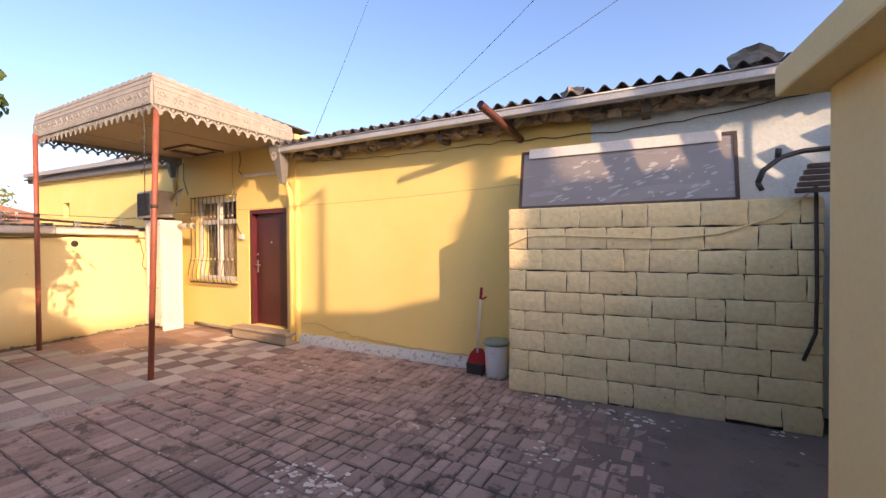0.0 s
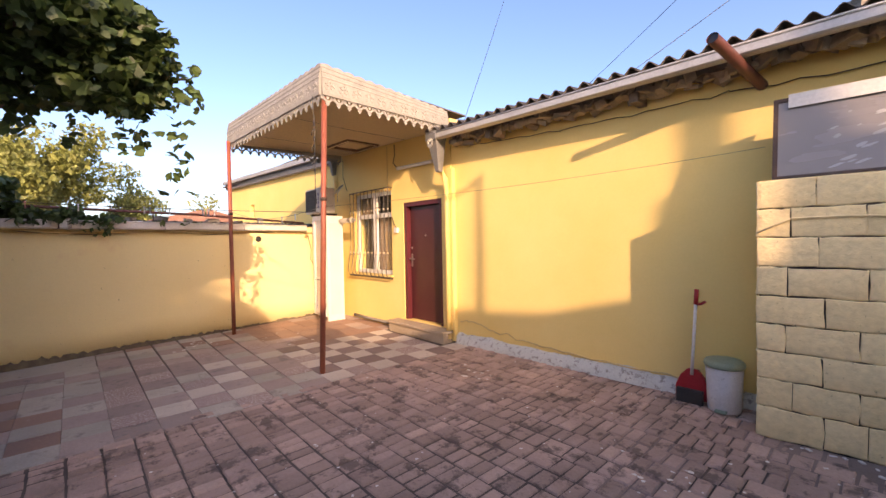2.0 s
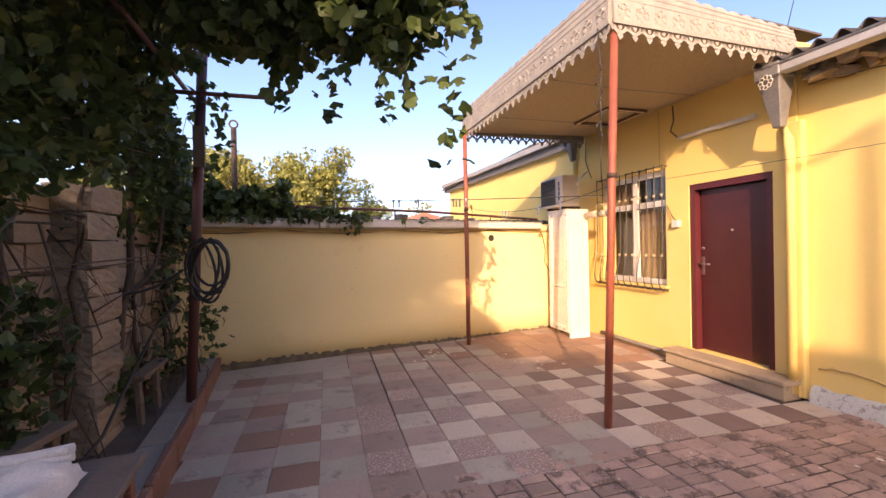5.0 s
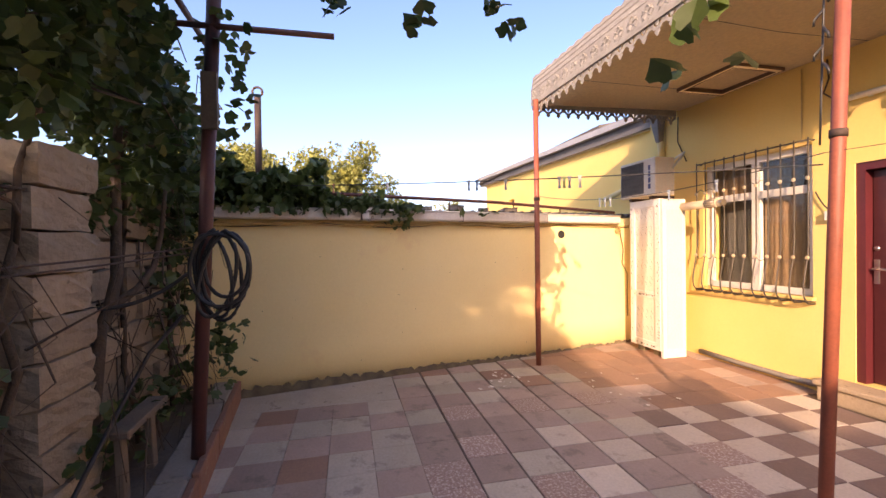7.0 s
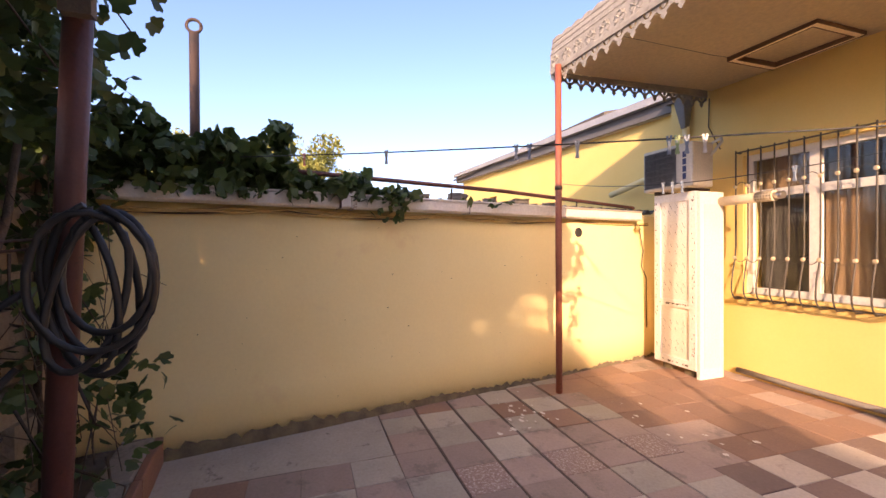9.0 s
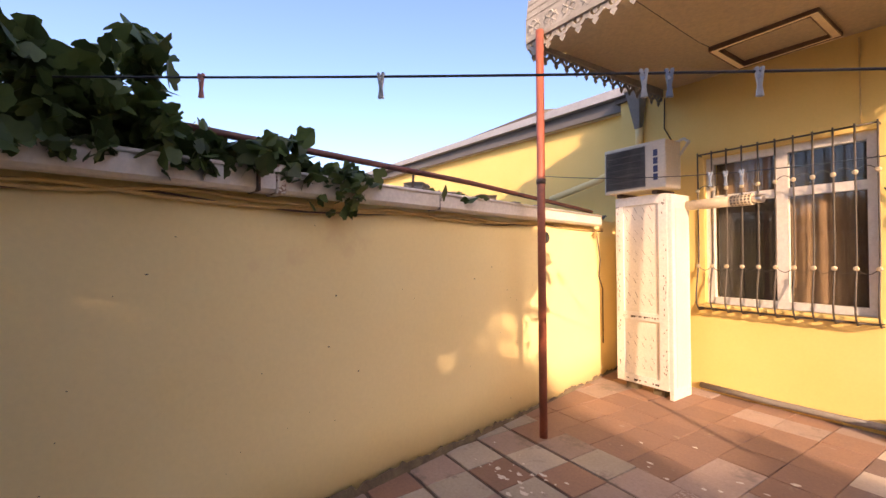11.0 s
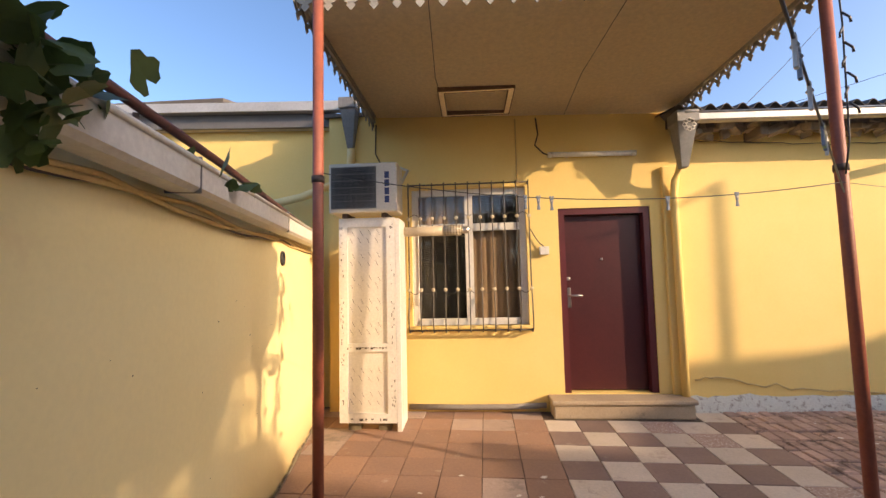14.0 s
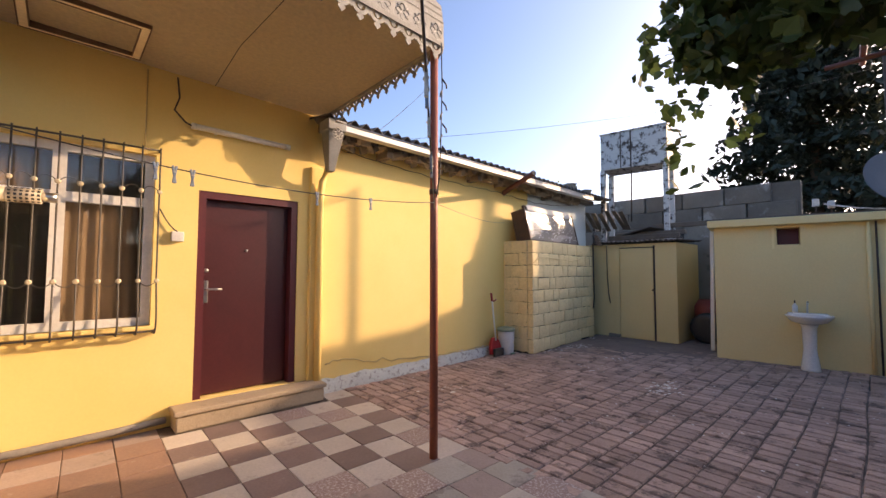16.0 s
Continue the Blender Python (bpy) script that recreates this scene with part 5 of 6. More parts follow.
for r in range(COURSES):
    x = BX0
    first = rng.uniform(0.16, 0.24) if r % 2 else rng.uniform(0.34, 0.40)
    while x < BX1 - 0.02:
        w = first if x == BX0 else rng.choice((0.39, 0.39, 0.42, 0.35, 0.22))
        b = min(x + w, BX1)
        if BX1 - b < 0.09:
            b = BX1
        me, w0 = (FULL[rng.randrange(5)], 0.385) if b - x > 0.28 else (HALF[rng.randrange(2)], 0.19)
        c = (x + b) / 2
        lo, hi = course_z(c, r) if r else 0.07 * max(0.0, noise.noise((c * 2.3, 4, 1))), course_z(c, r + 1)
        piece("block", me, BLOCK, leanto, Matrix.Translation((c, BY + 0.045 + rng.uniform(-0.004, 0.003), (lo + hi) / 2)) @ Matrix.Rotation(rng.uniform(-0.012, 0.012), 4, "Y") @ Matrix.Diagonal(((b - x - 0.005) / w0, 1, (hi - lo - 0.008) / (CH - 0.006), 1)))
        x = b
    z = 0.02 + CH * (r + 0.5)
    split = 0.17 if r % 2 else 0.33
    for a, b in ((0.10, 0.10 + split), (0.10 + split, 0.62)):
        piece("block", FULL[rng.randrange(5)], BLOCK, leanto, Matrix.Translation((BX0 + 0.045, BY + (a + b) / 2, z)) @ Matrix.Rotation(radians(-90), 4, "Z") @ Matrix.Diagonal(((b - a - 0.006) / 0.385, 1, 1, 1)))
part("cap_mortar", box(B(), BX0 + 0.02, BX1 - 0.01, BY + 0.02, HY + 0.30, 1.93, 1.955), BLOCK, leanto)
bm = B()
for k in range(36):
    x = BX0 + 0.2 + rng.random() * (BX1 - BX0 - 0.3)
    s_ = rng.uniform(0.008, 0.02)
    box(bm, -s_, s_, -s_ * 0.6, s_ * 0.6, 0, s_ * 0.35, Matrix.Translation((x, BY - 0.03 - abs(rng.gauss(0, 0.12)), 0.0)) @ Matrix.Rotation(rng.uniform(0, 3), 4, "Z"))
flakes = tagged(obj("paint_flakes", bm, UPVC, "white paint and mortar crumbs on the pavers", "debris"), kind="stuff")

# framed panel lying against the wall on the lean-to
sheet = empty("framed_sheet", "dark framed glass sheet with peeling film leaning on the lean-to", "panel", (-0.35, 4.9, 1.96))
lean = Matrix.Translation((-0.33, 4.86, 1.962)) @ Matrix.Rotation(radians(-13), 4, "X")
SMOKE = bpy.data.materials.new("smoky_filmed_glass")
SMOKE.use_nodes = True
SMOKE.node_tree.nodes["Principled BSDF"].inputs["Base Color"].default_value = (0.25, 0.225, 0.205, 1)
SMOKE.node_tree.nodes["Principled BSDF"].inputs["Roughness"].default_value = 0.12
SMOKE.node_tree.nodes["Principled BSDF"].inputs["Specular IOR Level"].default_value = 0.8
_n = SMOKE.node_tree.nodes
_t, _r = _n.new("ShaderNodeTexNoise"), _n.new("ShaderNodeMapRange")
_t.inputs["Scale"].default_value, _t.inputs["Detail"].default_value = 3.0, 6
_r.inputs["From Min"].default_value, _r.inputs["From Max"].default_value, _r.inputs["To Min"].default_value, _r.inputs["To Max"].default_value = 0.4, 0.65, 0.05, 0.4
SMOKE.node_tree.links.new(_t.outputs[0], _r.inputs["Value"])
SMOKE.node_tree.links.new(_r.outputs[0], _n["Principled BSDF"].inputs["Roughness"])
part("glass", box(B(), -0.96, 0.96, 0.0, 0.012, 0.02, 0.62, lean), SMOKE, sheet, "smoky glass with streaks of film")
bm = B()
for a in ((-0.99, -0.96, 0, 0.65), (0.96, 0.99, 0, 0.65), (-0.96, 0.96, 0, 0.02), (-0.96, 0.96, 0.62, 0.65)):
    box(bm, a[0], a[1], -0.012, 0.03, a[2], a[3], lean)
part("frame", bm, OLDIRON, sheet, "dark thin frame")
part("side_board", box(B(), -0.99, -0.965, 0.032, 0.27, 0.0, 0.60, lean), OLDIRON, sheet, "dark board closing the side behind the glass")
part("film_strip", box(B(), -0.90, 0.87, -0.02, -0.015, 0.56, 0.67, lean), WHITEMETAL, sheet, "pale metal strip along the top")
bm = B()
r2 = random.Random(5)
for k in range(95):
    x, z = r2.uniform(-0.65, 0.9), r2.uniform(0.05, 0.5)
    w, h = r2.uniform(0.01, 0.05), r2.uniform(0.004, 0.016)
    vs = [bm.verts.new(lean @ Vector((x + w * math.cos(a) * r2.uniform(0.7, 1.2), -0.0015, z + h * math.sin(a) + 0.3 * w * math.cos(a)))) for a in [2 * math.pi * j / 8 for j in range(8)]]
    bm.faces.new(vs)
tagged(part("torn_film", bm, material("torn_film", (0.52, 0.51, 0.49), (0.42, 0.41, 0.40), 0.4), sheet, "torn grey film remnants"), kind="stuff")

gate = obj("iron_bracket", tube(B(), [(0.72, 4.55, 2.06), (0.76, 4.58, 2.16), (0.88, 4.6, 2.26), (1.02, 4.62, 2.30), (1.22, 4.65, 2.31)], 0.022, 6), BLACK, "curved black iron bar resting above the blocks", "bar")
part("spike", tube(B(), [(0.86, 4.6, 2.26), (0.865, 4.6, 2.33)], 0.022, 6), BLACK, gate)
part("tail", tube(B(), [(0.72, 4.55, 2.06), (0.75, 4.56, 2.0)], 0.02, 6), BLACK, gate)
offcuts = []
for k, (z, a) in enumerate(((1.99, 0.98), (2.04, 1.0), (2.09, 1.02), (2.14, 1.05), (2.19, 1.08))):
    offcuts.append(obj("iron_offcut", bevel(box(B(), a, 1.3, 4.60 + 0.02 * k, 4.66 + 0.02 * k, z - 0.018, z + 0.018), 0.004, 1), OLDIRON, "dark iron offcut stacked above the block wall", "offcut", "stacked iron offcuts"))
draped = cable("cable", [(-1.40, BY - 0.015, 1.56), (-1.2, BY - 0.015, 1.66), (-0.9, BY - 0.015, 1.665), (-0.4, BY - 0.015, 1.64), (0.1, BY - 0.015, 1.62), (0.5, BY - 0.015, 1.66), (0.9, BY - 0.015, 1.80), (1.1, BY - 0.02, 1.98)], 0.008, BLOCK, "yellow painted cable draped along the block wall")
hanging = obj("hose", tube(B(), [(1.14, BY - 0.03, 2.05), (1.15, BY - 0.03, 1.2), (1.14, BY - 0.04, 0.85), (1.06, BY - 0.05, 0.62)], 0.014, 7), OLDIRON, "brown hose hanging down the block wall", "hose")

LEAN_TURN = Matrix.Translation((BX0, BY, 0)) @ Matrix.Rotation(radians(4.5), 4, "Z") @ Matrix.Translation((-BX0, -BY, 0))
for thing in (leanto, sheet, flakes, gate, draped, hanging, *offcuts):
    turned(thing, LEAN_TURN)

# bin, broom and dustpan
LID = material("sage_green_plastic", (0.25, 0.33, 0.24), (0.21, 0.28, 0.2), 0.45, 4, 60, 0.05)
BIN = material("scuffed_white_plastic", (0.58, 0.56, 0.54), (0.50, 0.48, 0.46), 0.5, 6, 60, 0.08, c3=(0.34, 0.32, 0.30), cover=0.15, stain=20)
bin_ = empty("pedal_bin", "scuffed white plastic pedal bin with sage green lid", "bin", (-1.70, 5.12, 0))
part("body", lathe(B(), [(0.122, 0.0), (0.127, 0.02), (0.143, 0.39)], (-1.70, 5.12, 0), 26), BIN, bin_)
part("lid", lathe(B(), [(0.150, 0.39), (0.157, 0.405), (0.154, 0.43), (0.138, 0.446), (0.085, 0.453), (0.0001, 0.453)], (-1.70, 5.12, 0), 26), LID, bin_, "sage green lid")
part("pedal", bevel(box(B(), -1.74, -1.65, 4.96, 5.01, 0.012, 0.035), 0.008), LID, bin_)
REDP = material("red_plastic", (0.42, 0.02, 0.025), (0.36, 0.018, 0.02), 0.35, 6, 60, 0.03)
broom = empty("dustpan_and_broom", "red long-handled dustpan and broom leaning on the wall", "dustpan", (-1.96, 5.1, 0))
part("handle", tube(B(), [(-1.96, 5.13, 0.25), (-1.95, 5.22, 0.92)], 0.014, 10), UPVC, broom, "white handle")
part("grip", tube(B(), [(-1.95, 5.218, 0.90), (-1.948, 5.24, 1.04)], 0.019, 10), REDP, broom, "red grip")
part("hook", tube(B(), [(-1.95, 5.218, 0.90), (-1.90, 5.20, 0.91), (-1.865, 5.20, 0.935)], 0.012, 8), REDP, broom)
bm = B()
prof = [(-0.13, 0.0), (-0.135, 0.1), (-0.10, 0.2), (-0.04, 0.27), (0.04, 0.27), (0.10, 0.2), (0.135, 0.1), (0.13, 0.0)]
prism(bm, [(a, b) for a, b in prof], "y", -0.03, 0.03)
bevel(bm, 0.006, 1)
part("pan", moved(bm, Matrix.Translation((-1.96, 5.13, 0.03)) @ Matrix.Rotation(radians(-10), 4, "X")), REDP, broom, "red plastic pan")
part("bristles", bevel(box(B(), -2.07, -1.85, 5.05, 5.10, 0.0, 0.13), 0.006), BLACK, broom, "black bristles")

# ---- shed with door and water tank ----
SHX = 1.50
part("door_leaf", bevel(box(B(), SHX - 0.025, SHX + 0.01, 3.84, 4.50, 0.03, 1.90), 0.008), PALE, shed)
# solid dark strips stand for the shade in the gap round the door
part("door_gap", box(box(B(), SHX - 0.006, SHX + 0.012, 3.80, 3.835, 0.0, 1.95), SHX - 0.006, SHX + 0.012, 3.80, 4.52, 1.905, 1.925), OLDIRON, shed)
part("door_stile", bevel(box(B(), SHX - 0.035, SHX, 4.52, 4.62, 0.0, 1.95), 0.006), PALE, shed)
part("rail_board", bevel(box(B(), SHX - 0.035, SHX - 0.02, 4.05, 4.30, 1.0, 1.05), 0.004), PALE, shed)
part("latch", bevel(box(B(), SHX - 0.045, SHX - 0.02, 3.80, 3.86, 1.02, 1.05), 0.004), OLDIRON, shed)
part("foot_fillet", box(B(), SHX - 0.04, SHX, 4.52, 4.77, -0.01, 0.07), CONCRETE, shed)
shed_roof = corrugated(B(), 3.32, 5.1, 0, 1.6, 2.05, 2.10, 0.10, 0.018)
for v in shed_roof.verts:
    v.co = Vector((1.38 + v.co.y, v.co.x, v.co.z + 0.02 * noise.noise((v.co.x * 3, v.co.y * 3, 0))))
part("roof_sheet", shed_roof, SLATE, shed, fix=False)
cable("cable", [(SHX - 0.02, 4.80, 1.98), (SHX - 0.03, 4.79, 1.3), (SHX - 0.03, 4.76, 0.9), (SHX - 0.03, 4.73, 0.72)], 0.010, BLACK, "black cable hanging down the shed front")
TANK = material("chipped_white_tank_paint", (0.62, 0.61, 0.58), (0.55, 0.54, 0.52), 0.6, 3, 50, 0.15, c3=(0.07, 0.05, 0.04), cover=0.42, stain=6)
tank = empty("water_tank", "chipped white steel water tank on a tall pipe stand", "tank", (2.6, 4.6, 2.0))
tt = Matrix.Translation((2.55, 4.55, 0)) @ Matrix.Rotation(radians(8), 4, "Z")
part("tank_body", bevel(box(B(), -0.30, 0.42, -0.72, 0.72, 3.84, 4.70, tt), 0.012, 1), TANK, tank)
part("top_rim", box(B(), -0.32, 0.44, -0.74, 0.74, 4.705, 4.73, tt), TANK, tank)
for dx, dy in ((-0.26, -0.68), (0.38, -0.68), (-0.26, 0.68), (0.38, 0.68)):
    part("leg", bevel(box(B(), dx - 0.055, dx + 0.055, dy - 0.055, dy + 0.055, 2.0, 3.84, tt), 0.01, 1), TANK, tank)
part("brace", tube(B(), [tt @ Vector((-0.26, -0.68, 3.2)), tt @ Vector((0.38, -0.68, 3.25))], 0.02, 8), TANK, tank)
part("outlet_pipe", tube(B(), [tt @ Vector((0.0, 0.1, 3.84)), tt @ Vector((0.0, 0.12, 2.6))], 0.018, 8), OLDIRON, tank)
part("strap", box(box(B(), -0.31, -0.302, 0.02, 0.05, 3.84, 4.70, tt), -0.31, -0.302, 0.25, 0.27, 3.84, 4.70, tt), OLDIRON, tank)
GREYW = material("grey_cement_blocks", (0.24, 0.21, 0.175), (0.16, 0.14, 0.12), 0.9, 1.4, 40, 0.9, rand=0.3, c3=(0.33, 0.32, 0.30), cover=0.25, stain=1.5)
back = tagged(empty("wall_east", "grey cement block wall rising behind the shed", "wall", (4.5, 4, 0)), kind="structure")
part("core", box(B(), 4.5, 4.8, 1.8, 9, 0, 3.45), GREYW, back)
GB = block_mesh(0.9, 0.42, 0.12, 40)
for r in range(8):
    y = 1.85 + (0.45 if r % 2 else 0)
    while y < 8.0:
        piece("cement_block", GB, GREYW, back, Matrix.Translation((4.47, y + 0.45, 0.22 + 0.43 * r)) @ Matrix.Rotation(radians(-90), 4, "Z") @ Matrix.Diagonal((0.98, 1, 1, 1)))
        y += 0.92
for k in range(7):
    y = 4.6 + 0.16 * k
    obj("roof_slat", bevel(box(B(), 0, 0.62, -0.05, 0.05, 0, 0.03, Matrix.Translation((1.75, y, 2.75 + 0.02 * (k % 3))) @ Matrix.Rotation(radians(38), 4, "Y") @ Matrix.Rotation(rng.uniform(-0.1, 0.1), 4, "Z")), 0.006, 1), WOOD, "grey broken board hanging off the roof end", "board", "broken roof boards")
obj("scrap_sheet", bevel(box(B(), -0.5, 0.5, -0.35, 0.35, 0, 0.02, Matrix.Translation((2.5, 4.4, 2.3)) @ Matrix.Rotation(radians(-14), 4, "X")), 0.004, 1), SLATE, "dark sheet scrap lying on the shed roof", "scrap")
for k, (y0, y1, z) in enumerate(((3.5, 5.0, 2.18), (3.45, 4.9, 2.26), (2.8, 4.2, 2.44))):
    obj("scrap_timber", bevel(box(B(), 2.0 + 0.25 * k, 2.1 + 0.25 * k, y0, y1, z - 0.05, z + 0.05), 0.008, 1), WOOD, "old timber stored on the shed roof", "timber", "timbers on the shed roof")
# passage beside the shed
for k in range(2):
    obj("window_profile", bevel(box(B(), -0.02, 0.02, -0.03, 0.03, 0.02, 2.15, Matrix.Translation((1.15 + 0.07 * k, 2.74 + 0.015 * k, 0)) @ Matrix.Rotation(radians(1.0), 4, "X")), 0.004, 1), UPVC, "white plastic window profile leaning in the passage", "profile", "profiles leaning in the passage")
obj("red_barrel", lathe(B(), [(0.2, 0.1), (0.27, 0.25), (0.28, 0.8), (0.2, 0.95)], (2.3, 3.05, -0.1), 20), material("faded_red_steel", (0.24, 0.04, 0.03), (0.19, 0.035, 0.03), 0.6, 5), "faded red barrel standing in the dark passage", "barrel")
obj("car_tyre", moved(lathe(B(), [(0.16, -0.08), (0.26, -0.09), (0.30, -0.05), (0.30, 0.05), (0.26, 0.09), (0.16, 0.08)], (0, 0, 0), 24), Matrix.Translation((1.98, 3.02, 0.30)) @ Matrix.Rotation(radians(86), 4, "Y")), BLACK, "black tyre standing in the passage", "tyre")
obj("passage_back", box(B(), 3.4, 3.5, 2.5, 3.6, -0.02, 2.2), CONCRETE, "dim plain wall closing the passage", "wall", kind="structure")

# ---- wash house with basin ----
BAX = 0.86
bm = B()
for y0, y1, z0, z1 in ((1.80, 2.62, -0.02, 2.14), (-2.6, 1.52, -0.02, 2.14), (1.52, 1.80, -0.02, 1.84), (1.52, 1.80, 2.10, 2.14)):
    box(bm, BAX, BAX + 0.25, y0, y1, z0, z1)
bmesh.ops.remove_doubles(bm, verts=bm.verts[:], dist=1e-5)
part("front_wall", bm, PALE, bath)
part("side_wall", box(box(B(), BAX + 0.252, 3.4, 2.37, 2.62, -0.02, 2.14), BAX + 0.252, 3.4, -2.6, -2.35, -0.02, 2.14), PALE, bath)
part("back_wall", box(B(), 3.4, 3.6, -2.6, 2.62, -0.02, 2.14), PALE, bath)
part("roof_slab", bevel(box(B(), BAX - 0.14, 3.6, -2.7, 2.70, 2.142, 2.26), 0.012), PALE, bath)
part("roof_felt", box(B(), BAX - 0.10, 3.6, -2.66, 2.72, 2.262, 2.285), SLATE, bath)
part("window_opening", box(B(), BAX + 0.16, BAX + 0.18, 1.53, 1.79, 1.85, 2.09), FRAMERED, bath, "dark red shutter in the small opening")
part("plaster_strip", bevel(box(B(), BAX - 0.012, BAX, 1.83, 1.86, 1.78, 2.1), 0.003, 1), CREAM, bath)
part("corner_pipe", tube(B(), [(BAX - 0.03, 0.80, 0.0), (BAX - 0.03, 0.80, 2.14)], 0.025, 8), PALE, bath)
part("corner_lead", tube(B(), [(BAX - 0.02, 0.72, 0.0), (BAX - 0.02, 0.72, 2.14)], 0.012, 6), OLDIRON, bath)
CERAMIC = material("white_ceramic", (0.80, 0.79, 0.77), (0.76, 0.75, 0.73), 0.15, 3, 40, 0.0)
basin = empty("wash_basin", "white ceramic pedestal wash basin against the yellow wall", "wash basin", (0.62, 1.36, 0))
part("pedestal", lathe(B(), [(0.12, 0.0), (0.11, 0.04), (0.075, 0.3), (0.085, 0.6), (0.11, 0.68)], (0.60, 1.48, 0), 20), CERAMIC, basin)
bm = lathe(B(), [(0.08, 0.66), (0.20, 0.70), (0.265, 0.77), (0.275, 0.79), (0.265, 0.80), (0.235, 0.79), (0.16, 0.72), (0.03, 0.70)], (0, 0, 0), 30)
for v in bm.verts:
    v.co = Vector((0.56 + v.co.x * 0.85, 1.48 + v.co.y, v.co.z))
part("bowl", bm, CERAMIC, basin)
part("ledge", bevel(box(B(), 0.68, 0.855, 1.25, 1.71, 0.76, 0.81), 0.015), CERAMIC, basin)
part("tap", tube(B(), [(0.79, 1.48, 0.81), (0.79, 1.48, 0.93), (0.76, 1.48, 0.98), (0.70, 1.48, 0.98), (0.67, 1.48, 0.95)], 0.012, 8), CHROME, basin, "chrome tap")
soap = obj("soap_bottle", lathe(B(), [(0.032, 0.812), (0.034, 0.83), (0.034, 0.91), (0.014, 0.935), (0.014, 0.95)], (0.79, 1.62, 0), 14), UPVC, "white pump soap bottle on the basin ledge", "bottle")
part("pump", tube(B(), [(0.79, 1.62, 0.95), (0.79, 1.62, 0.985), (0.75, 1.62, 0.985)], 0.009, 8), BLACK, soap, "black pump")
dish = empty("satellite_dish", "grey satellite dish mounted above the wash house roof", "dish", (0.95, 0.55, 2.3))
dm = Matrix.Translation((0.85, 0.42, 2.66)) @ Matrix.Rotation(radians(-62), 4, "Y") @ Matrix.Rotation(radians(14), 4, "X")
part("reflector", moved(lathe(B(), [(0.02, 0.0), (0.25, 0.03), (0.46, 0.10), (0.47, 0.11), (0.46, 0.115), (0.25, 0.045), (0.02, 0.012)], (0, 0, 0), 36), dm), material("dish_grey", (0.12, 0.12, 0.125), (0.10, 0.10, 0.105), 0.5), dish)
part("arm", tube(B(), [(0.86, 0.55, 2.29), (0.80, 0.9, 2.33), (0.80, 1.25, 2.42)], 0.012, 6), WHITEMETAL, dish)
part("mast", tube(B(), [(1.0, 0.40, 2.26), (1.0, 0.40, 2.62)], 0.025, 8), OLDIRON, dish)
for y, z in ((1.33, 2.46), (1.16, 2.42)):
    part("receiver", bevel(box(B(), 0.84, 0.92, y - 0.04, y + 0.04, z - 0.06, z + 0.05), 0.008), WHITEMETAL, dish)
    part("receiver_stem", tube(B(), [(0.88, y, 2.26), (0.88, y, z - 0.05)], 0.010, 6), OLDIRON, dish)

turn = Matrix.Translation((0.654, 2.56, 0)) @ Matrix.Rotation(radians(9), 4, "Z") @ Matrix.Translation((-BAX, -2.62, 0))
for thing in (bath, basin, soap, dish):
    thing.matrix_world = turn @ thing.matrix_basis

# ---- neighbouring buildings ----
nb = empty("neighbour_house", "yellow neighbouring house with grey roof edge and small window", "house", (-13, 7, 0))
bm = B()
for x0, x1, z0, z1 in ((-17.2, -15.2, -0.02, 3.62), (-14.75, -9.0, -0.02, 3.42), (-15.2, -14.75, -0.02, 2.40), (-15.2, -14.75, 2.82, 3.62)):
    box(bm, x0, x1, 5.35, 5.6, z0, z1)
part("wall", bm, YELLOW, nb)
part("end_wall", box(B(), -17.2, -16.95, 5.602, 11, -0.02, 3.5), YELLOW, nb)
part("fascia", prism(B(), [(-17.5, 3.54), (-8.95, 3.28), (-8.95, 3.52), (-17.5, 3.80)], "y", 5.22, 5.27), material("dark_grey_fascia", (0.14, 0.14, 0.145), (0.11, 0.11, 0.115), 0.6), nb, "dark grey fascia board")
part("soffit", prism(B(), [(-17.5, 3.54), (-8.95, 3.28), (-8.95, 3.30), (-17.5, 3.56)], "y", 5.272, 5.5), WHITEMETAL, nb)
part("gutter", prism(B(), [(-17.5, 3.72), (-8.85, 3.44), (-8.85, 3.55), (-17.5, 3.83)], "y", 5.12, 5.218), ZINC, nb, "grey zinc gutter")
part("roof", prism(B(), [(5.15, 3.67), (8.5, 4.45), (12, 3.6), (12, 3.55), (8.5, 4.4), (5.15, 3.62)], "x", -17.6, -10.3), SLATE, nb)
part("window_pane", box(B(), -15.2, -14.75, 5.48, 5.5, 2.40, 2.82), BLACK, nb, "dark small window")
far = empty("far_house", "low house with red-brown roof beyond the yard wall", "house", (-24, 4, 0))
part("wall", box(B(), -27, -22.5, 3.2, 8, -0.02, 2.52), PALE, far)
part("roof", prism(B(), [(2.9, 2.5), (5.6, 3.2), (8.3, 2.5)], "x", -27.2, -22.3), KERB, far)
# added out of view: stepped outline shapes the shadow on house wall and porch
shade_house = empty("unseen_shade_house", "unseen house added in the east, outlined to shade the yard", "house", (12.5, -6, 0))
part("wall", prism(B(), [(-14, -0.02), (0.35, -0.02), (0.35, 6.4), (-0.80, 6.95), (-0.95, 7.17), (-1.05, 7.17), (-1.05, 6.85), (-1.1, 6.85), (-1.1, 6.22), (-1.69, 6.35), (-2.19, 6.65), (-2.5, 6.85), (-2.52, 6.6), (-4.2, 6.6), (-4.35, 7.05), (-5.5, 7.05), (-5.75, 7.6), (-6.0, 8.15), (-14, 8.3)], "x", 12, 12.9), PALE, shade_house)
part("chimney", box(B(), 12.0, 12.2, -0.95, -0.82, 7.0, 8.15), CONCRETE, shade_house)

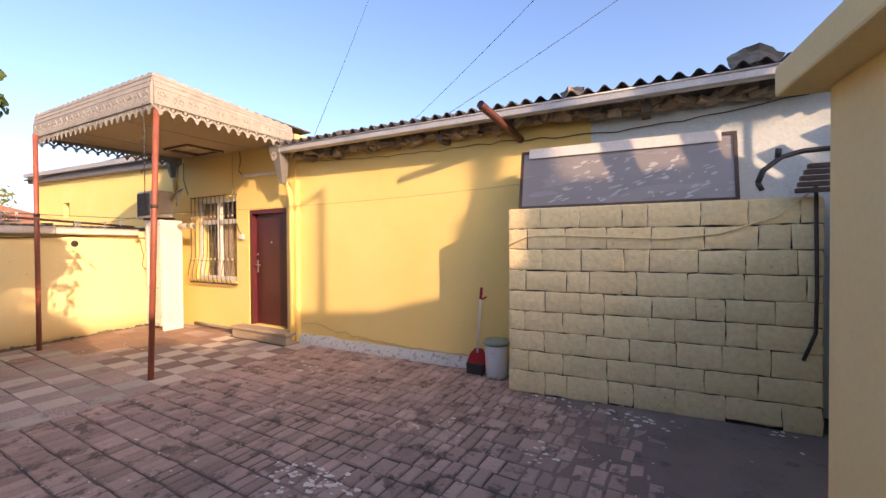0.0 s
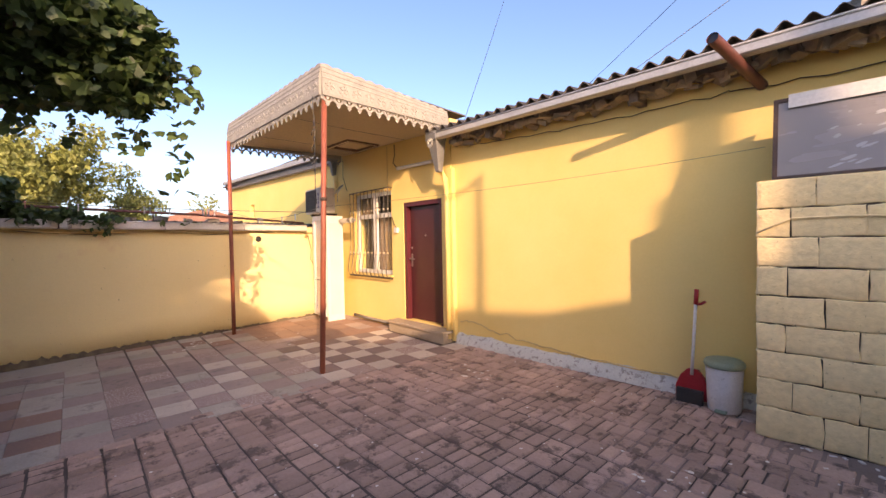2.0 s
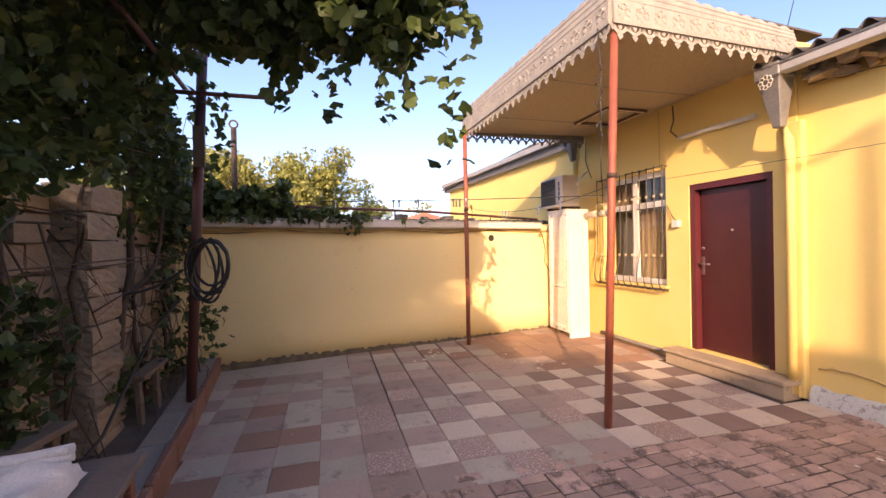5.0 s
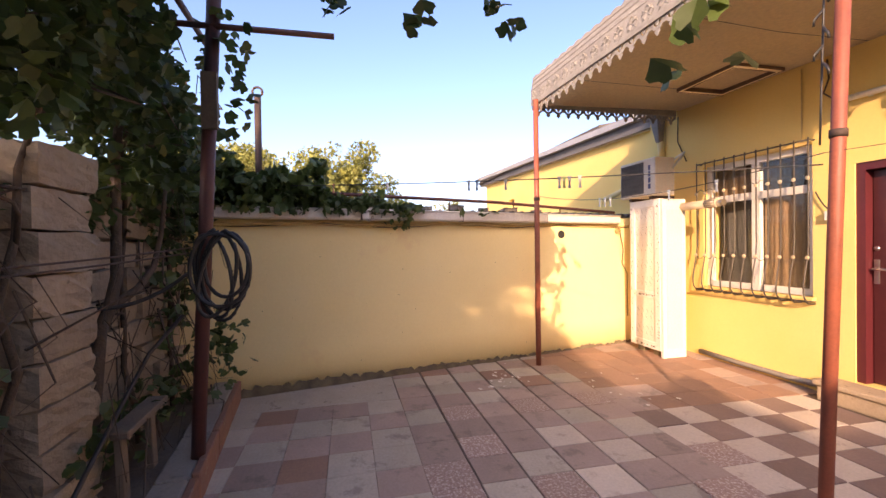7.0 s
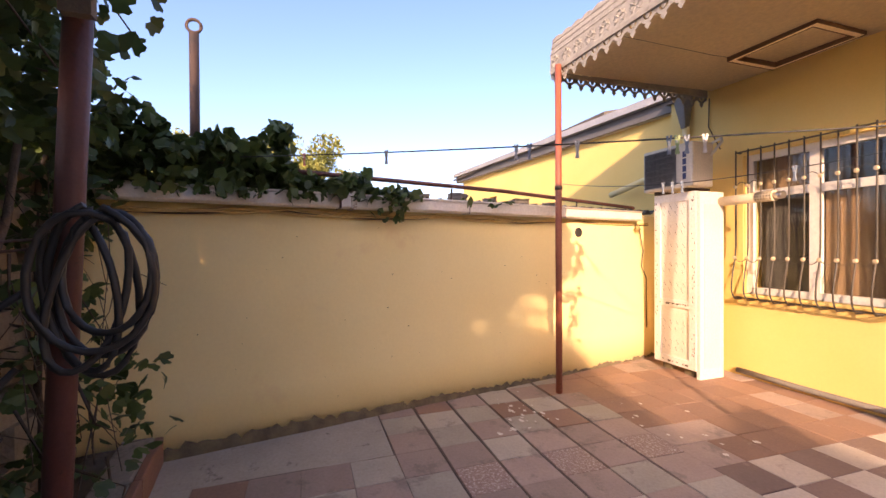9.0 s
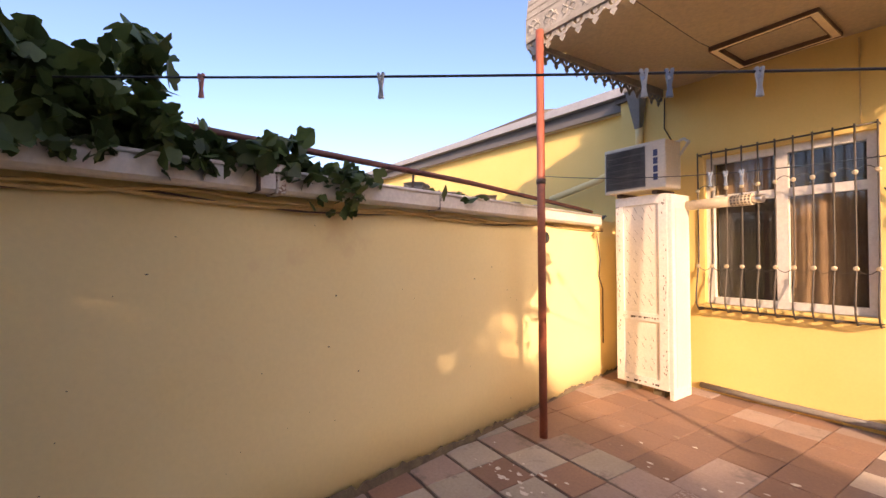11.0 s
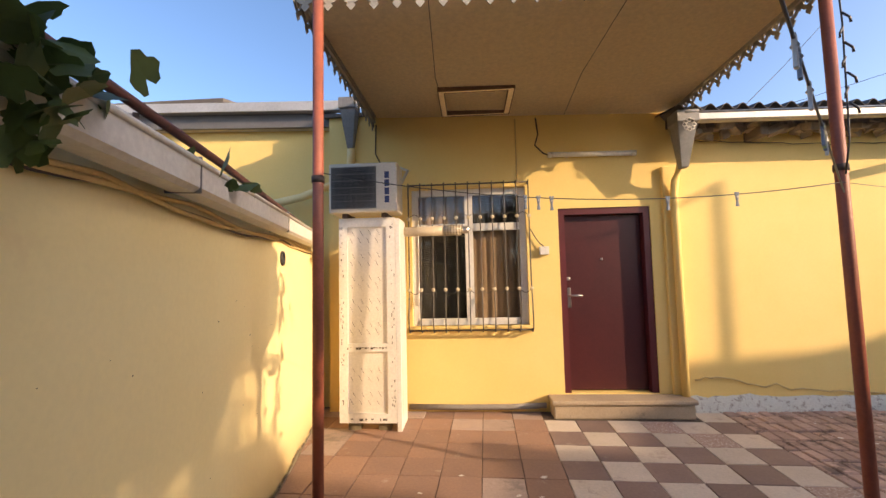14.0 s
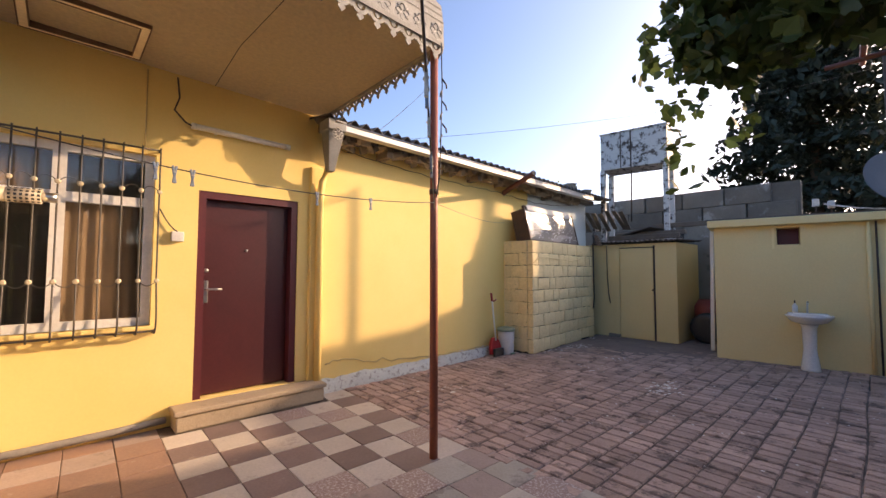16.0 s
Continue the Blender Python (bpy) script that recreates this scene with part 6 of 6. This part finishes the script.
# ---- trees ----
def crown(bm_, c, r, n, size, rr):
    subs = [(Vector(c) + Vector((rr.gauss(0, 0.45) * r[0], rr.gauss(0, 0.45) * r[1], rr.gauss(0, 0.36) * r[2])), rr.uniform(0.25, 0.5)) for _ in range(26)]
    for _ in range(n):
        s_, k = subs[rr.randrange(len(subs))]
        u = Vector((rr.gauss(0, 1), rr.gauss(0, 1), rr.gauss(0, 1))).normalized() * (rr.random() ** 0.4)
        leaf_small(bm_, s_ + Vector((u.x * r[0] * k, u.y * r[1] * k, u.z * r[2] * k)), size * rr.uniform(0.6, 1.3), rr)


def tree(x, y, h, rad, n, size, mat, label, seed):
    rr = random.Random(seed)
    tr = empty("tree", label, "tree", (x, y, 0), "trees beyond the yard")
    bm_ = tube(B(), [(x, y, -0.05), (x + 0.1, y, h * 0.3), (x, y + 0.1, h * 0.6)], 0.18, 8, taper=0.08)
    for k in range(6):
        a = rr.uniform(0, 6.28)
        tube(bm_, [(x + 0.05, y, h * 0.35), (x + rad * 0.4 * math.cos(a), y + rad * 0.4 * math.sin(a), h * 0.6), (x + rad * 0.7 * math.cos(a), y + rad * 0.7 * math.sin(a), h * 0.78)], 0.07, 6, taper=0.02)
    part("trunk", bm_, BARK, tr)
    bm_ = B()
    crown(bm_, (x, y, h * 0.68), (rad, rad, h * 0.34), n, size, rr)
    part("crown", bm_, mat, tr, fix=False)
    return tr


tree(-31, -5.5, 7.9, 3.4, 9500, 0.16, LEAFSUN, "sunlit broad yellow-green tree beyond the yard wall", 4)
tree(-32, -0.6, 8.0, 3.3, 9500, 0.16, LEAFSUN, "sunlit broad yellow-green tree beyond the yard wall", 5)
tree(-38, 4.6, 5.6, 2.6, 4500, 0.15, LEAFSUN, "smaller pale green tree beyond the yard wall", 6)
tree(-30, -11, 7.0, 3.6, 4200, 0.14, LEAFSUN, "broad green tree behind the vines", 7)
tree(9.0, 10.5, 5.6, 2.4, 2600, 0.11, LEAFSUN, "leafy tree beyond the grey block wall", 8)
# added out of view; its crown filters the sun on the west wall
tree(9.0, -6.4, 10.2, 2.0, 4300, 0.11, LEAF, "unseen leafy tree added to dapple the yard wall with shade", 9)
pole = obj("utility_pole", tube(B(), [(6.1, 0.42, -0.05), (6.1, 0.42, 6.4)], 0.036, 10), OLDIRON, "dark iron utility pole standing behind the wash house", "pole")
part("cross_arm", tube(B(), [(6.1, 0.42, 6.34), (6.1, -0.1, 6.30)], 0.03, 6), OLDIRON, pole)
con = empty("conifer", "tall dark conifer with drooping boughs behind the wash house", "tree", (15, 2.3, 0))
part("trunk", tube(B(), [(15, 2.3, -0.05), (15, 2.3, 6), (15.05, 2.3, 12.4)], 0.28, 10, taper=0.05), BARK, con)
bm = B()
rc = random.Random(31)
for k in range(330):
    z = 2.4 + 10.0 * (k / 330)
    a = rc.uniform(0, 6.28)
    L = (4.6 * (1 - (z - 2.0) / 13.5) + 0.5) * rc.uniform(0.75, 1.1)
    for j in range(58):
        t = rc.random() ** 0.7
        w = 0.42 * (1 - 0.55 * t)
        leaf_small(bm, (15 + L * t * math.cos(a) + rc.gauss(0, w * 0.5), 2.3 + L * t * math.sin(a) + rc.gauss(0, w * 0.5), z + 0.35 * t - 0.9 * t * t + rc.gauss(0, 0.14)), rc.uniform(0.14, 0.24), rc)
part("crown", bm, NEEDLE, con, fix=False)

# overhead wires
cable("overhead_wire", slack((-4.5, 6.6, 3.38), (6.1, 0.42, 6.1), 0.3, 20), 0.0028, BLACK, "thin overhead wire running to the utility pole")
cable("overhead_wire", slack((-6.27, 6.39, 3.50), (-8.1, 10.6, 9.4), 0.05, 8), 0.006, BLACK, "thin overhead wire crossing the sky")
cable("overhead_wire", slack((-3.95, 6.43, 3.36), (0.2, 9.2, 6.75), 0.05, 14), 0.005, BLACK, "thin overhead wire crossing the sky above the roof")

# ---- paving: cement tiles and clay pavers ----
TX, TY, TS = -4.865, 4.211, 0.308
tiles = tagged(empty("floor", "yard floor of square cement tiles in mixed mauve, grey and cream", "floor", (-7, 2, 0)), kind="structure")


def slab_mesh(w, d, h, edge):
    bm_ = B()
    lo = [bm_.verts.new((sx * w / 2, sy * d / 2, -0.03)) for sx, sy in ((-1, -1), (1, -1), (1, 1), (-1, 1))]
    mid = [bm_.verts.new((sx * w / 2, sy * d / 2, h - edge)) for sx, sy in ((-1, -1), (1, -1), (1, 1), (-1, 1))]
    top = [bm_.verts.new((sx * (w / 2 - edge), sy * (d / 2 - edge), h)) for sx, sy in ((-1, -1), (1, -1), (1, 1), (-1, 1))]
    for a, b in ((lo, mid), (mid, top)):
        for k in range(4):
            bm_.faces.new((a[k], a[(k + 1) % 4], b[(k + 1) % 4], b[k]))
    bm_.faces.new(top)
    me = bpy.data.meshes.new("slab")
    bm_.to_mesh(me)
    bm_.free()
    return me


TILES = {}
for key, mat in (("m", TILE_MAUVE), ("r", TILE_RED), ("g", TILE_GREY), ("w", TILE_WHITE), ("s", TILE_SPECK), ("d", TILE_DARK)):
    TILES[key] = slab_mesh(TS - 0.008, TS - 0.008, 0.0, 0.003)
    TILES[key].materials.append(mat)
rt = random.Random(17)
tang = radians(-2.0)
ca, sa = math.cos(tang), math.sin(tang)
LAID = {-12: "grgrggmgm", -11: "mgmgmggmg", -10: "msmssmmgm", -9: "mwmgmsmsm", -8: "gswsgmmmg", -7: "swmwmwmsm", -6: "gmgmwmgmm", -5: "mgsmmgmsm"}
for i in range(0, 15):
    for j in range(-15, 4):
        if j >= -4:
            u, v = -(i + 0.5) * TS, (j + 0.5) * TS
            x, y, turned = TX + u * ca - v * sa, TY + u * sa + v * ca, tang
        else:
            ease = max(0.0, (j + 10) / 5.0)
            x, turned = -4.80 - 0.312 * (i + 0.5), tang * ease
            y = 2.985 + 0.316 * (j + 4.5) + 0.035 * ease * (-4.87 - x)
        wx = WA.x + (y - WA.y) * (WB.x - WA.x) / (WB.y - WA.y)
        if x < wx - 0.1 or y > HY + 0.12 or y < kerb_y(x) - 0.12 or (-6.62 < x < -5.1 and y > 4.95) or (i >= 9 and y < 1.1):
            continue
        if j in LAID and i < 9:
            key = LAID[j][i]
        elif j >= -4 and i < 6:
            key = "w" if (i + j) % 2 == 0 else ("d" if rt.random() < 0.85 else "s")
        elif j >= -4:
            key = rt.choice("rrrmr") if (i + j) % 2 else rt.choice("mrrmr")
        else:
            key = rt.choice("ggrg") if (i + j) % 2 == 0 else rt.choice("mmrmg")
        m = Matrix.Translation((x, y, rt.uniform(-0.003, 0.003))) @ Matrix.Rotation(turned + rt.uniform(-0.010, 0.010), 4, "Z") @ Matrix.Rotation(rt.uniform(-0.006, 0.006), 4, "X") @ Matrix.Rotation(rt.uniform(-0.006, 0.006), 4, "Y") @ Matrix.Diagonal((1.008 if j >= -4 else 1.03, 1.008 if j >= -4 else 1.045, 1, 1))
        piece("tile", TILES[key], None, tiles, m)
bm = B()
prev = None
for k in range(41):
    y = -1.0 + 2.08 * k / 40
    wx = WA.x + (y - WA.y) * (WB.x - WA.x) / (WB.y - WA.y)
    row = [bm.verts.new((wx - 0.05 + (-7.618 - wx + 0.05) * q / 6, y, -0.004 + 0.008 * noise.noise((q * 0.7, y * 2.3, 3)) + 0.006 * (q == 0))) for q in range(7)]
    if prev:
        for q in range(6):
            bm.faces.new((prev[q], row[q], row[q + 1], prev[q + 1])).smooth = True
    prev = row
part("cement_strip", bm, material("worn_grey_screed", (0.46, 0.42, 0.365), (0.37, 0.335, 0.29), 0.9, 2.2, 50, 0.4, c3=(0.19, 0.17, 0.15), cover=0.22, stain=5), tiles, "worn grey cement strip along the wall foot")

pavers = tagged(empty("pavement", "worn brown clay paver bricks in soldier rows with dirty joints", "pavement", (-2, 2, 0)), kind="structure")
PW = [slab_mesh(w, 0.187, 0.0, 0.009) for w in (0.093, 0.118, 0.144, 0.188)]
for me in PW:
    me.materials.append(PAVER)
WID = (0.105, 0.13, 0.156, 0.20)
rp = random.Random(23)
rest_v, rest_f = [], []
near = 0
cells = []
r = 0
y = -1.0
while y < 5.6:
    x = TX + 0.035 * (y + 0.1 - TY) + 0.006
    while x < 2.3:
        k = rp.choices((0, 1, 2, 3), (8, 4, 1.5, 0.6))[0]
        cx, cy = x + WID[k] / 2, y + 0.1 + 0.03 * noise.noise((x * 0.6, y * 0.4, 5))
        x += WID[k]
        if (cx > BX0 and cy > BY + 0.08 * (cx - BX0) - 0.02) or cy > 5.16 + 0.047 * (cx + 5.2) or (cx > SHX and cy > 3.38) or (cx > 0.7 + 0.158 * (2.56 - cy) and cy < 2.56) or cy < kerb_y(cx) - 0.05:
            continue
        cells.append((cx, cy, k))
    y += 0.2
for cx, cy, k in cells:
    z = rp.uniform(-0.006, 0.004) + 0.006 * noise.noise((cx * 0.9, cy * 0.9, 0))
    m = Matrix.Translation((cx, cy + rp.uniform(-0.003, 0.003), z)) @ Matrix.Rotation(rp.uniform(-0.035, 0.035), 4, "Z") @ Matrix.Rotation(rp.uniform(-0.02, 0.02), 4, "X") @ Matrix.Rotation(rp.uniform(-0.02, 0.02), 4, "Y")
    if near < 300 and 2.0 < cy < 4.7 and -4.9 < cx < -1.9:
        near += 1
        piece("brick", PW[k], PAVER, pavers, m)
    else:
        b0 = len(rest_v)
        rest_v += [tuple(m @ v.co) for v in PW[k].vertices]
        rest_f += [tuple(b0 + q for q in p.vertices) for p in PW[k].polygons]
me = bpy.data.meshes.new("bricks")
me.from_pydata(rest_v, [], rest_f)
me.materials.append(PAVERS)
rest = tagged(new("bricks", me), kind="stuff")
rest.parent = pavers
rest.matrix_parent_inverse = pavers.matrix_world.inverted()
bm = B()
for k in range(260):
    x, y = rp.uniform(-4.8, 1.0), rp.uniform(0.2, 5.0)
    s_ = rp.uniform(0.004, 0.013)
    q = [bm.verts.new((x + s_ * rp.uniform(0.5, 1.4) * math.cos(a), y + s_ * rp.uniform(0.5, 1.4) * math.sin(a), 0.0055)) for a in [2 * math.pi * j / 6 for j in range(6)]]
    bm.faces.new(q)
for cx, cy, spread, count in ((-1.95, 2.5, 0.16, 60), (-0.7, 3.6, 0.12, 16), (-0.08, 4.6, 0.18, 34), (-1.58, 3.6, 0.15, 14), (-3.9, 4.4, 0.25, 16), (-8.0, 2.35, 0.22, 34), (-7.3, 3.2, 0.4, 14)):
    for k in range(count):
        x, y = cx + rp.gauss(0, spread), cy + rp.gauss(0, spread * 0.7)
        s_ = rp.uniform(0.006, 0.03)
        bm.faces.new([bm.verts.new((x + s_ * rp.uniform(0.4, 1.5) * math.cos(a), y + 0.7 * s_ * rp.uniform(0.4, 1.5) * math.sin(a), 0.0062 + 0.00004 * k)) for a in [2 * math.pi * j / 8 for j in range(8)]])
tagged(obj("paint_spots", bm, UPVC, "white paint drips on the clay pavers", "debris"), kind="stuff")
# silt lying over the sunken pavers by the shed
bm = B()
nx, ny = 60, 60
silt = [[bm.verts.new((-2.2 + 4.4 * i / nx, 0.4 + 4.9 * j / ny, 0)) for j in range(ny + 1)] for i in range(nx + 1)]
for col in silt:
    for v in col:
        x, y = v.co.x, v.co.y
        bank = max(0.0, min(1.0, (x - 0.55 * (3.4 - y) + 0.9) / 1.6))
        v.co.z = -0.013 + 0.020 * bank + 0.006 * noise.noise((x * 1.3, y * 1.3, 2)) + 0.003 * noise.noise((x * 5, y * 5, 7))
for i in range(nx):
    for j in range(ny):
        x, y = silt[i][j].co.x, silt[i][j].co.y
        if not ((x > BX0 - 0.1 and y > BY + 0.08 * (x - BX0)) or y > 5.05 or (x > 0.60 + 0.158 * (2.56 - y) and y < 2.50)):
            bm.faces.new((silt[i][j], silt[i + 1][j], silt[i + 1][j + 1], silt[i][j + 1])).smooth = True
bmesh.ops.delete(bm, geom=[v for v in bm.verts if not v.link_faces], context="VERTS")
part("silt", bm, material("packed_grey_brown_silt", (0.26, 0.20, 0.175), (0.19, 0.145, 0.13), 0.95, 1.8, 60, 0.5, c3=(0.13, 0.105, 0.095), cover=0.25, stain=4), pavers, "packed dirt hiding the joints")
